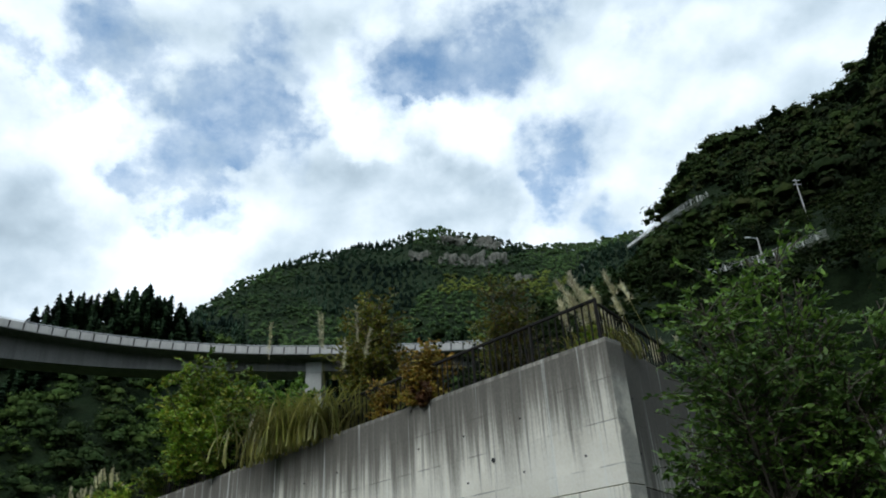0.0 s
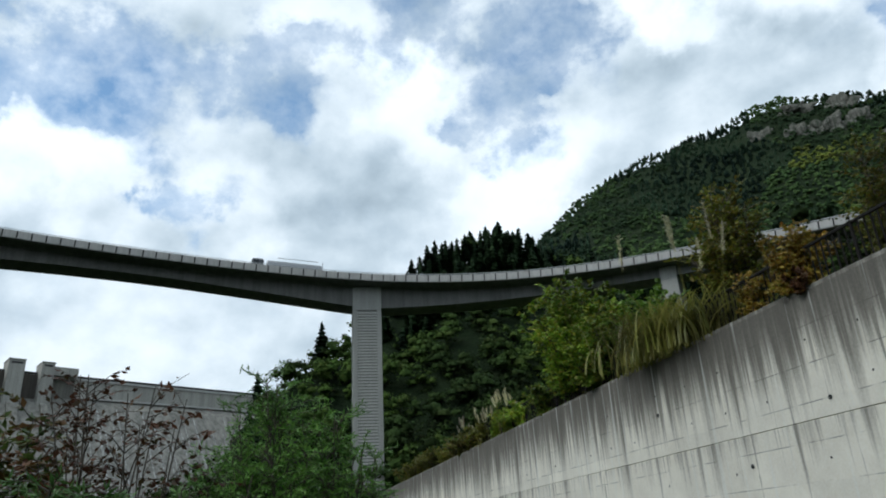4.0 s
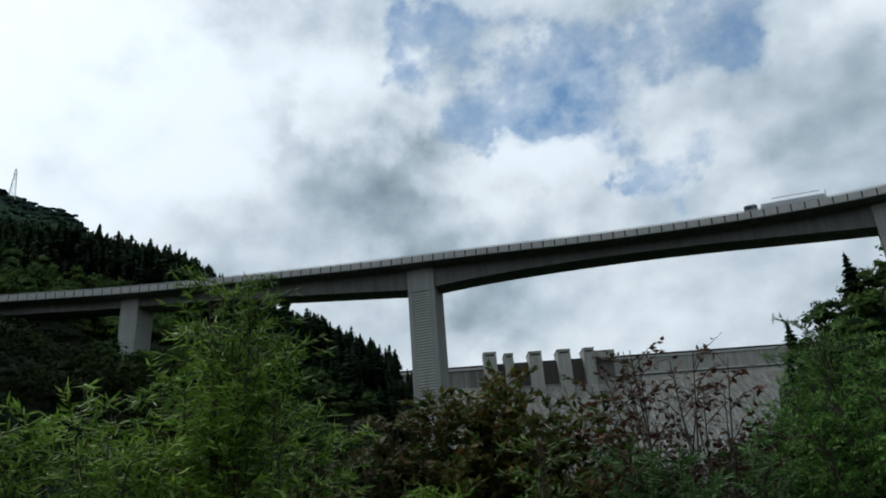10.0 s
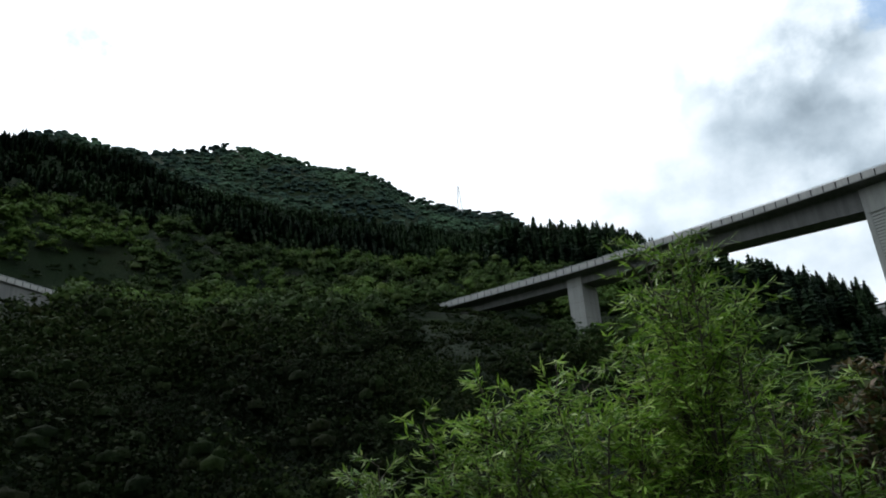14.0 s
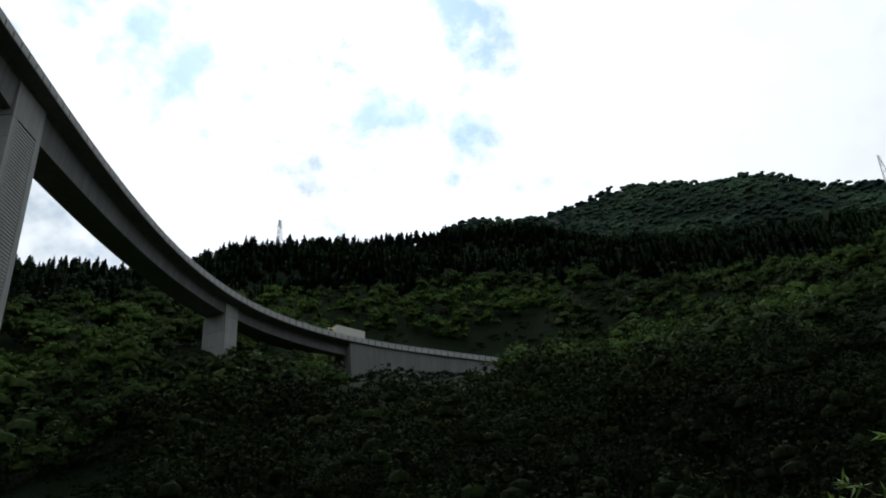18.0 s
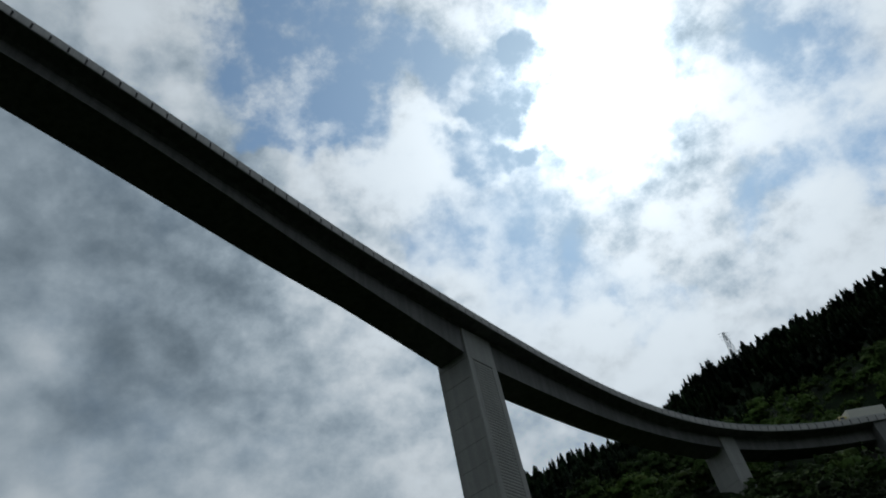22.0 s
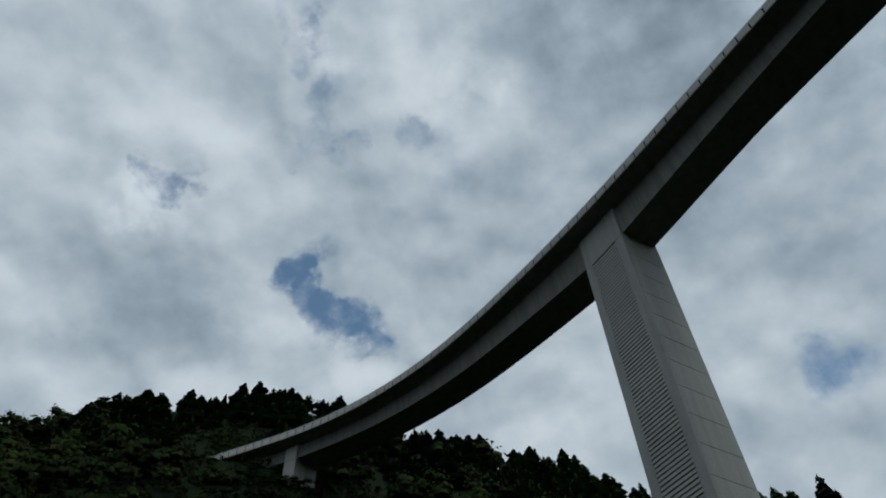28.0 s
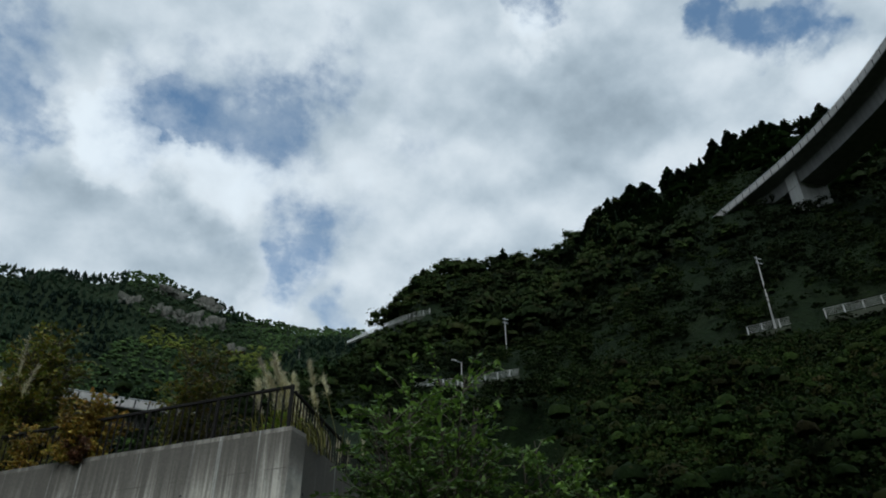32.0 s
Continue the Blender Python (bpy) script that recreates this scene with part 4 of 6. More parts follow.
    x0, x1 = along(56.8), along(55.2)
    bm = bmesh.new()
    add_box(bm, ((x0 + x1) / 2, 4, crest + 0.9), (x1 - x0, 12, 6.0), None, 0.2)
    part("gate_house", bm, M_TOWER, root, "low concrete gate house on the crest")
    for az0, az1 in ((64.3, 63.7), (63.0, 61.8), (60.8, 59.6), (58.6, 57.6)):
        x0, x1 = along(az0), along(az1)
        bm = bmesh.new()
        add_box(bm, ((x0 + x1) / 2, 5.2, crest - 15), (x1 - x0, 3, 26), None, 0.1)
        part("gate_leaf", bm, M_GATE, root, "dark recessed spillway gate")


make_dam()


# ---- vehicles on the decks ----
def wheel_part(root, x, y, r=0.5):
    w = new("wheel")
    w.parent = root
    w.location = (x, y, r)
    bm = bmesh.new()
    rot = Matrix.Rotation(radians(90), 4, "X")
    bmesh.ops.create_cone(bm, cap_ends=True, segments=20, radius1=r, radius2=r, depth=0.3, matrix=rot)
    part("tyre", bm, M_TYRE, w)
    bm = bmesh.new()
    bmesh.ops.create_cone(bm, cap_ends=True, segments=14, radius1=0.28, radius2=0.2, depth=0.34, matrix=rot)
    part("rim", bm, M_STEEL, w)


M_TYRE = plain("tyre_rubber", (0.02, 0.02, 0.02), 0.85)
M_CAB = plain("dark_cab_paint", (0.10, 0.11, 0.12), 0.35)
M_SILVER = plain("silver_cargo_panel", (0.34, 0.35, 0.36), 0.4, 0.4)
M_CREAM = plain("cream_box_paint", (0.72, 0.70, 0.60), 0.5)
M_YELLOW = plain("yellow_cab_paint", (0.65, 0.55, 0.22), 0.4)
M_GLASS = plain("windscreen_glass", (0.03, 0.035, 0.04), 0.08)


def lorry(road, az, name, label, cab_mat, body_mat, length, flip, tarp):
    """A lorry on the near lane, nose along +x."""
    p, t, o = road.at(road.s_at(az))
    p2 = road.at(road.s_at(az) + 3)[0]
    d = (p2 - p).normalized() * (-1 if flip else 1)
    side = Vector((0, 0, 1)).cross(d).normalized()
    root = thing(name, label, "lorry")
    root.matrix_world = Matrix.Translation(p + o * 2.2 + Vector((0, 0, -PANEL_H + 0.20))) @ Matrix((d, side, d.cross(side))).transposed().to_4x4()
    h = length / 2
    bm = bmesh.new()
    add_box(bm, (h - 1.0, 0, 1.6), (2.0, 2.4, 1.9), None, 0.25)
    cab = part("cab", bm, cab_mat, root)
    bm = bmesh.new()
    add_box(bm, (h - 0.01, 0, 1.95), (0.06, 1.9, 0.7), None, 0.02)
    part("windscreen", bm, M_GLASS, cab)
    for yy in (-1.22, 1.22):
        bm = bmesh.new()
        add_box(bm, (h - 0.75, yy, 1.9), (0.9, 0.04, 0.6), None, 0.015)
        part("side_window", bm, M_GLASS, cab)
    bm = bmesh.new()
    add_box(bm, (-0.2, 0, 0.85), (length - 0.6, 0.9, 0.25))
    part("chassis", bm, M_CAB, root)
    if tarp:
        # rounded silver load with an open frame above its tail
        v, f, n = [], [], 14
        for i, x in enumerate((h - 2.5, h - 2.7, -h + 0.25, -h)):
            k = (0.93, 1, 1, 0.93)[i]
            for j in range(n):
                a = math.pi * j / (n - 1)
                v.append((x, -1.15 * k * math.copysign(abs(math.cos(a)) ** 0.5, math.cos(a)), 1.0 + 1.55 * k * max(0.0, math.sin(a)) ** 0.6))
        for i in range(3):
            f += [(i * n + j, i * n + j + 1, (i + 1) * n + j + 1, (i + 1) * n + j) for j in range(n - 1)] + [(i * n, (i + 1) * n, (i + 1) * n + n - 1, i * n + n - 1)]
        f += [tuple(range(n)), tuple(range(3 * n, 4 * n))]
        mesh_ob("load_body", v, f, body_mat, root)
        for yy in (-1.0, 1.0):
            bm = bmesh.new()
            add_box(bm, (-h * 0.30, yy, 2.95), (length * 0.58, 0.07, 0.10))
            part("roof_rail", bm, M_STEEL, root)
            bm = bmesh.new()
            add_box(bm, (-h - 0.08, yy, 2.0), (0.1, 0.1, 2.0))
            part("tail_post", bm, M_STEEL, root)
    else:
        bm = bmesh.new()
        add_box(bm, (-1.15, 0, 2.35), (length - 2.5, 2.45, 2.7), None, 0.05)
        box = part("cargo_box", bm, body_mat, root)
        for yy in (-1.235, 1.235):
            bm = bmesh.new()
            add_box(bm, (-1.15, yy, 1.1), (length - 2.6, 0.03, 0.12))
            part("side_rail", bm, M_STEEL, box)
    for x in (h - 1.2, -h + 3.2, -h + 1.9):
        for yy in (-1.05, 1.05):
            wheel_part(root, x, yy)


lorry(ROAD_1, 360 + 40.5, "tank_lorry", "silver lorry with rounded load and dark cab on the viaduct", M_CAB, M_SILVER, 11.8, False, True)
lorry(ROAD_2, 145.2, "box_lorry", "cream box lorry with a yellow cab on the upper viaduct", M_YELLOW, M_CREAM, 11.0, False, False)


M_MOSS = plain("mossy_concrete", (0.07, 0.08, 0.055), 0.9)


# ---- hillside road: guard fences, lamp posts, barrier ----
def fence_line(name, label, pts, rails, post_step=2.0, h=1.0):
    root = thing(name, label, "guard fence", "roadside guard fences")
    arr, length = spline(pts, 0.5)
    def at(s):
        i = min(len(arr) - 1.001, s * 2)
        k = int(i)
        return Vector(arr[k] * (1 - i + k) + arr[k + 1] * (i - k))
    bm = bmesh.new()
    add_rod(bm, (0, 0, -0.6), (0, 0, h), 0.06, None, 6)
    post = part("post", bm, M_WHITE, root)
    s, k = 0.0, 0
    while s < length - 0.5:
        ob = post if k == 0 else new("post", post.data)
        ob.parent = root
        ob.location = at(s)
        e = min(s + post_step, length - 0.5)
        for z in rails:
            bm = bmesh.new()
            a, b = at(s) + Vector((0, 0, z)), at(e) + Vector((0, 0, z))
            add_rod(bm, a, b, 0.02, None, 5)
            part("rail", bm, M_WHITE, root)
        s, k = s + post_step, k + 1
    bm = bmesh.new()
    for s in range(int(length)):
        a, b = at(s), at(min(s + 1, length - 0.5))
        if (b - a).length < 0.1:
            continue
        q = (b - a).to_track_quat("X", "Z").to_matrix().to_4x4()
        add_box(bm, (a + b) / 2 + Vector((0, 0, -0.55)), ((b - a).length, 0.4, 0.8), q)
    part("kerb_wall", bm, M_MOSS, root, "dark mossy concrete footing")


def on_ray(az, el, d):
    p = polar(az, d)
    p.z = EYE_H + d * math.tan(radians(el))
    return p


def on_slope(az, el, lift=0.7):
    """Where a line of sight of that rise first meets the hillside."""
    r, k = 30.0, math.tan(radians(el))
    while r < 420:
        p = polar(az, r)
        if ground_z(p.x, p.y) > EYE_H + r * k:
            break
        r += 0.5
    p.z = EYE_H + r * k + lift
    return p


fence_line("guard_fence", "white pipe guard fence along the hillside road", [on_slope(303.2, 24.1), on_slope(300, 24.05), on_slope(296.6, 24.0)], (0.15, 0.36, 0.57, 0.78, 1.0))
fence_line("guard_fence", "short white pipe guard fence at the foot of a pole", [on_slope(308.9, 24.0), on_slope(307.2, 24.05), on_slope(305.4, 24.1)], (0.15, 0.36, 0.57, 0.78, 1.0))
fence_line("guard_fence", "white pipe guard fence beside the hillside road", [on_slope(336.5, 22.4), on_slope(332.2, 22.6), on_slope(327.3, 23.2)], (0.15, 0.36, 0.57, 0.78, 1.0))
fence_line("guard_fence", "white guard fence with close rails on the lower bend", [on_slope(287.0, 22.9), on_slope(283.23, 22.37), on_slope(279.25, 21.62)], (0.15, 0.3, 0.45, 0.6, 0.75, 1.0))
fence_line("guard_fence", "pale guard fence on the steep upper road", [on_slope(342.4, 25.9), on_slope(338.5, 27.4), on_slope(335.0, 28.3)], (0.2, 0.55, 0.9, 1.3), 2.5, 1.5)


def lamp_post(az, el0, el1, lean, lamp, label):
    a = on_slope(az, el0)
    b = on_ray(az, el1, a.xy.length)
    root = thing("lamp_post" if lamp else "utility_pole", label, "lamp post" if lamp else "pole", "", "", a - Vector((0, 0, 2)))
    h = b.z - a.z + 2
    bm = bmesh.new()
    add_rod(bm, (0, 0, 0), (lean, 0, h), 0.12, 0.07, 10)
    part("pole", bm, M_PANEL, root)
    if lamp:
        bm = bmesh.new()
        add_rod(bm, (lean, 0, h - 0.15), (lean - 0.9, 0.1, h + 0.1), 0.05, 0.05, 6)
        part("arm", bm, M_STEEL, root)
        bm = bmesh.new()
        add_box(bm, (lean - 1.1, 0.1, h + 0.1), (0.7, 0.25, 0.16), None, 0.04)
        part("lamp_head", bm, M_WHITE, root)
    else:
        for k, z in enumerate((h - 0.35, h - 1.0)):
            bm = bmesh.new()
            add_box(bm, (lean, -0.16, z), (1.1, 0.08, 0.09))
            part("crossarm", bm, M_STEEL, root)


lamp_post(306.9, 24.2, 29.8, 0.3, False, "grey concrete utility pole beside the hillside road")
lamp_post(283.13, 22.92, 27.79, 0.2, False, "grey utility pole behind the lower bend")
lamp_post(328.5, 25.0, 28.0, 0.0, False, "slender grey pole above the hillside road")
lamp_post(332.4, 22.4, 24.7, 0.0, True, "white street lamp behind the guard fence")
lamp_post(346.3, 22.4, 25.3, -0.1, True, "white street lamp behind the wall corner")


def pylon(az, d, h, label):
    p = polar(az, d)
    p.z = ground_z(p.x, p.y) - 1
    root = thing("pylon", label, "pylon", "pylons on the ridge", "", p)
    w0, w1 = h * 0.09, h * 0.02
    lv = [0, 0.3, 0.55, 0.75, 0.9, 1.0]
    r = max(0.12, h * 0.006)
    corner = lambda k, u: Vector((((k in (0, 3)) * 2 - 1) * (w0 + (w1 - w0) * u), ((k in (0, 1)) * 2 - 1) * (w0 + (w1 - w0) * u), h * u))
    for k in range(4):
        bm = bmesh.new()
        add_rod(bm, corner(k, 0), corner(k, 1), r, r * 0.7, 5)
        part("leg", bm, M_STEEL, root)
    for a, b in zip(lv, lv[1:]):
        bm = bmesh.new()
        for k in range(4):
            add_rod(bm, corner(k, a), corner((k + 1) % 4, b), r * 0.6, None, 4)
            add_rod(bm, corner((k + 1) % 4, a), corner(k, b), r * 0.6, None, 4)
        part("lattice_bay", bm, M_STEEL, root)
    for u in (0.78, 0.88, 0.97):
        bm = bmesh.new()
        add_rod(bm, (-h * 0.13, 0, h * u), (h * 0.13, 0, h * u), r * 0.8, None, 5)
        part("crossarm", bm, M_STEEL, root)


pylon(101.4, 770, 34, "distant steel lattice pylon on the far ridge")
pylon(151.1, 292, 17, "steel lattice pylon above the cedar ridge")


# ---- vegetation ----
RNG = np.random.default_rng(11)


def unit(v):
    return v / np.maximum(np.linalg.norm(v, axis=1, keepdims=True), 1e-9)


def leaf_quads(c, d, length, width, fold=0.25):
    """One folded diamond a leaf: c base points, d directions."""
    n = len(c)
    d = unit(d)
    side = unit(np.cross(d, unit(RNG.normal(size=(n, 3)) * 0.6 + [0, 0, 1])))
    up = np.cross(side, d)
    L, Wd = np.reshape(length, (-1, 1)), np.reshape(width, (-1, 1))
    v = np.stack([c, c + d * L * 0.45 + side * Wd / 2 - up * Wd * fold, c + d * L, c + d * L * 0.45 - side * Wd / 2 - up * Wd * fold], 1)
    return v.reshape(-1, 3), np.arange(4 * n).reshape(-1, 4)


def tube(pts, r0, r1, n=5):
    """A tapered tube along points, as quads."""
    pts = np.asarray(pts, float)
    k = len(pts)
    t = unit(np.gradient(pts, axis=0))
    a = unit(np.cross(t, np.array([0.31, 0.83, 0.2])))
    b = np.cross(t, a)
    r = np.linspace(r0, r1, k)[:, None, None]
    ang = np.arange(n) * 2 * np.pi / n
    v = pts[:, None] + r * (a[:, None] * np.cos(ang)[None, :, None] + b[:, None] * np.sin(ang)[None, :, None])
    f = [(i * n + j, i * n + (j + 1) % n, (i + 1) * n + (j + 1) % n, (i + 1) * n + j) for i in range(k - 1) for j in range(n)]
    return v.reshape(-1, 3), np.array(f)


def conifer_template(seed, tiers=10, fronds=6):
    """Unit-high cedar: ragged drooping fronds round a core."""
    g = np.random.default_rng(seed)
    V, F = [], []
    for i in range(tiers):
        u = 0.12 + 0.86 * (i / tiers)
        rad = 0.19 * (1 - u) ** 0.8 * g.uniform(0.7, 1.2) + 0.012
        for j in range(fronds):
            a = 2 * np.pi * (j + g.uniform(-0.35, 0.35) + 0.5 * (i % 2)) / fronds
            r = rad * g.uniform(0.7, 1.25)
            d = np.array([np.cos(a), np.sin(a), 0])
            s = np.array([-np.sin(a), np.cos(a), 0]) * r * 0.55
            z = u + g.uniform(-0.02, 0.02)
            o = len(V)
            V += [[0, 0, z + 0.06], list(d * r * 0.6 + s + [0, 0, z + g.uniform(-0.02, 0.01)]), list(d * r + [0, 0, z - g.uniform(0.0, 0.06)]), list(d * r * 0.6 - s + [0, 0, z + g.uniform(-0.02, 0.01)])]
            F.append([o, o + 1, o + 2, o + 3])
    o = len(V)
    for k in range(5):
        a = 2 * np.pi * k / 5
        V += [[0.10 * np.cos(a), 0.10 * np.sin(a), 0.06], [0.10 * np.cos(a + 1.3), 0.10 * np.sin(a + 1.3), 0.06], [0, 0, 1.0], [0, 0, 0.999]]
        F.append([o + 4 * k, o + 4 * k + 1, o + 4 * k + 2, o + 4 * k + 3])
    return np.array(V), np.array(F)


def dome(g, cx, r, seg=6, rings=2):
    """A lumpy leaf mass, round above and open below, as quads."""
    V, F = [], []
    for i in range(rings + 1):
        th = 0.12 + (2.05 - 0.12) * i / rings
        for j in range(seg):
            a = 2 * np.pi * (j + 0.5 * (i % 2)) / seg
            k = r * g.uniform(0.80, 1.16)
            V.append([cx[0] + k * np.sin(th) * np.cos(a), cx[1] + k * np.sin(th) * np.sin(a), cx[2] + 0.78 * k * np.cos(th)])
    for i in range(rings):
        F += [[i * seg + j, (i + 1) * seg + j, (i + 1) * seg + (j + 1) % seg, i * seg + (j + 1) % seg] for j in range(seg)]
    F += [[0, 1, 2, 3], [0, 3, 4, 5]]
    return V, F


def broad_template(seed, clumps, size, lobes, inner=0.6):
    """Unit-high broadleaf crown: lobes at several heights, each a shell of leaf clumps round a small inner mass."""
    g = np.random.default_rng(seed)
    cen = np.stack([g.normal(0, 0.22, lobes), g.normal(0, 0.22, lobes), g.uniform(0.34, 0.74, lobes)], 1)
    cen[0] = (0, 0, 0.74)
    rad = g.uniform(0.13, 0.26, lobes)
    V, F = [], []
    for q in range(lobes):
        v, f = dome(g, cen[q], inner * rad[q])
        F += [[len(V) + i for i in quad] for quad in f]
        V += v
    k = g.integers(0, lobes, clumps)
    d = unit(g.normal(size=(clumps, 3)) + [0, 0, 0.35])
    c = cen[k] + d * [1, 1, 0.78] * rad[k][:, None] * g.uniform(0.66, 1.14, (clumps, 1))
    face = unit(d + g.normal(0, 0.42, (clumps, 3)))
    t1 = unit(np.cross(face, g.normal(size=(clumps, 3))))
    t2 = np.cross(face, t1)
    s = size * g.uniform(0.4, 1.3, (clumps, 1))
    tilt = face * s * g.uniform(-0.35, 0.35, (clumps, 1))
    W = np.stack([c - t1 * s * 0.6, c - t2 * s * 0.5 - tilt, c + t1 * s * 0.6, c + t2 * s * 0.5 - tilt], 1).reshape(-1, 3)
    return np.concatenate([np.array(V), W]), np.concatenate([np.array(F), len(V) + np.arange(4 * clumps).reshape(-1, 4)])


def planted(templates, spots):
    """Chunks for joined(): spots are x, y, z, height, width ratio."""
    out = []
    for x, y, z, h, wr in spots:
        V, F = templates[int(RNG.integers(len(templates)))]
        a = RNG.uniform(0, 2 * np.pi)
        c, s = np.cos(a), np.sin(a)
        sc = h * wr
        lean = RNG.normal(0, 0.03, 2)
        P = np.stack([(V[:, 0] * c - V[:, 1] * s) * sc + x + lean[0] * V[:, 2] * h, (V[:, 0] * s + V[:, 1] * c) * sc + y + lean[1] * V[:, 2] * h, V[:, 2] * h + z], 1)
        out.append((P, F))
    return out


CEDARS = [conifer_template(i) for i in range(6)]
CEDARS_FAR = [conifer_template(20 + i, 6, 5) for i in range(4)]
BROADS = [broad_template(40 + i, 210, 0.066, 8) for i in range(6)]
BROADS_FINE = [broad_template(60 + i, 700, 0.040, 13, 0.30) for i in range(5)]
BROADS_CLOSE = [broad_template(140 + i, 1700, 0.025, 16, 0.30) for i in range(4)]
BROADS_FAR = [broad_template(80 + i, 20, 0.065, 4, 0.95) for i in range(4)]
BROADS_LOW = [broad_template(100 + i, 44, 0.10, 3, 0.45) for i in range(4)]
DECKS = np.concatenate([ROAD_1.p[::6] + ROAD_1.out[::6] * 5, ROAD_2.p[::6] + ROAD_2.out[::6] * 5])


def clear_of_decks(x, y, top):
    d2 = (DECKS[:, 0] - x) ** 2 + (DECKS[:, 1] - y) ** 2
    i = int(np.argmin(d2))
    return d2[i] > 9.5 ** 2 or top < DECKS[i, 2] - 8


def scatter(az0, az1, d0, d1, spacing, keep):
    """Jittered spots in a sector, about `spacing` metres apart (a function of distance)."""
    d = d0
    while d < d1:
        step = spacing(d)
        n = max(1, int(radians(az1 - az0) * d / step))
        for i in range(n):
            az = az0 + (az1 - az0) * (i + RNG.uniform(0, 1)) / n
            r = d + RNG.uniform(-0.5, 0.5) * step
            p = polar(az, r)
            z = ground_z(p.x, p.y)
            if keep(az % 360, r, p.x, p.y, z):
                yield az % 360, r, p.x, p.y, z
        d += step * 0.87


def near_ridge(az):
    return row_at(RIDGE + RIDGE_A + RIDGE_B, az)[0]


def in_view(az, r):
    return not (200 < az < 258)


def is_cedar(az, r, x, y):
    """Cedar plantations on the upper slopes."""
    d3 = near_ridge(az)
    j = 0.07 * noise.noise((x / 50, y / 50, 5.0))
    if 14 <= az <= 42:
        return az < 33 and r / d3 + 2 * j > 0.86 and noise.noise((x / 9, y / 9, 3.0)) > -0.25
    if 69 <= az <= 182:
        return r / d3 + j > 0.74
    if 264 <= az <= 322:
        return r / d3 + j > 0.80 and noise.noise((x / 7, y / 7, 4.0)) > -0.35
    if 322 < az <= 341:
        return r / d3 + j > 0.74 and noise.noise((x / 7, y / 7, 4.0)) > 0.15
    return r / d3 + j > 0.62


LIMITS = [  # azimuth from and to, nearer than, tree tops stay below this rise: sight lines kept open by the slope
    (26, 42, 118, 6.0), (47, 71, 480, 1.5), (71, 84, 122, 9.0), (84, 98, 140, 15.6), (98, 108, 152, 16.8), (132, 147, 205, 17.6), (147, 160, 152, 19.8), (160, 182, 95, 6.5), (262, 279, 62, 8.0), (298, 307, 118, 31.5), (341, 353, 130, 24.0), (342.2, 353, 340, 25.3)]
ROADSIDE = [(277.5, 21.2), (283.2, 22.3), (287.2, 22.9), (287.3, 90), (295.9, 90), (296, 23.9), (297, 23.9), (302.6, 24.0), (308.5, 24.1), (315, 24.2), (315.1, 90), (325.9, 90), (326, 23.2), (332.2, 22.6), (337.5, 22.4), (337.6, 90)]
UPPER_ROAD = [(334, 28.4), (335, 28.3), (338.5, 27.4), (342.5, 25.9)]


def rise_of(x, y, z):
    return math.degrees(math.atan2(z - EYE_H, math.hypot(x, y)))


def headroom(az, x, y, z):
    """How tall a plant may grow here before it stands in front of a roadside fence."""
    room = 99.0
    for line in (ROADSIDE, UPPER_ROAD):
        if line[0][0] <= az <= line[-1][0]:
            e = float(np.interp(az, [p[0] for p in line], [p[1] for p in line])) + 0.25
            if e < 60 and rise_of(x, y, z) < e:
                room = min(room, EYE_H + math.hypot(x, y) * math.tan(radians(e)) - z)
    return room


def hides(az, r, top, x=None, y=None, z=None):
    rise = math.degrees(math.atan2(top - EYE_H, r))
    if any(a <= az <= b and r < d and rise > e for a, b, d, e in LIMITS):
        return True
    return x is not None and top - z > headroom(az, x, y, z)


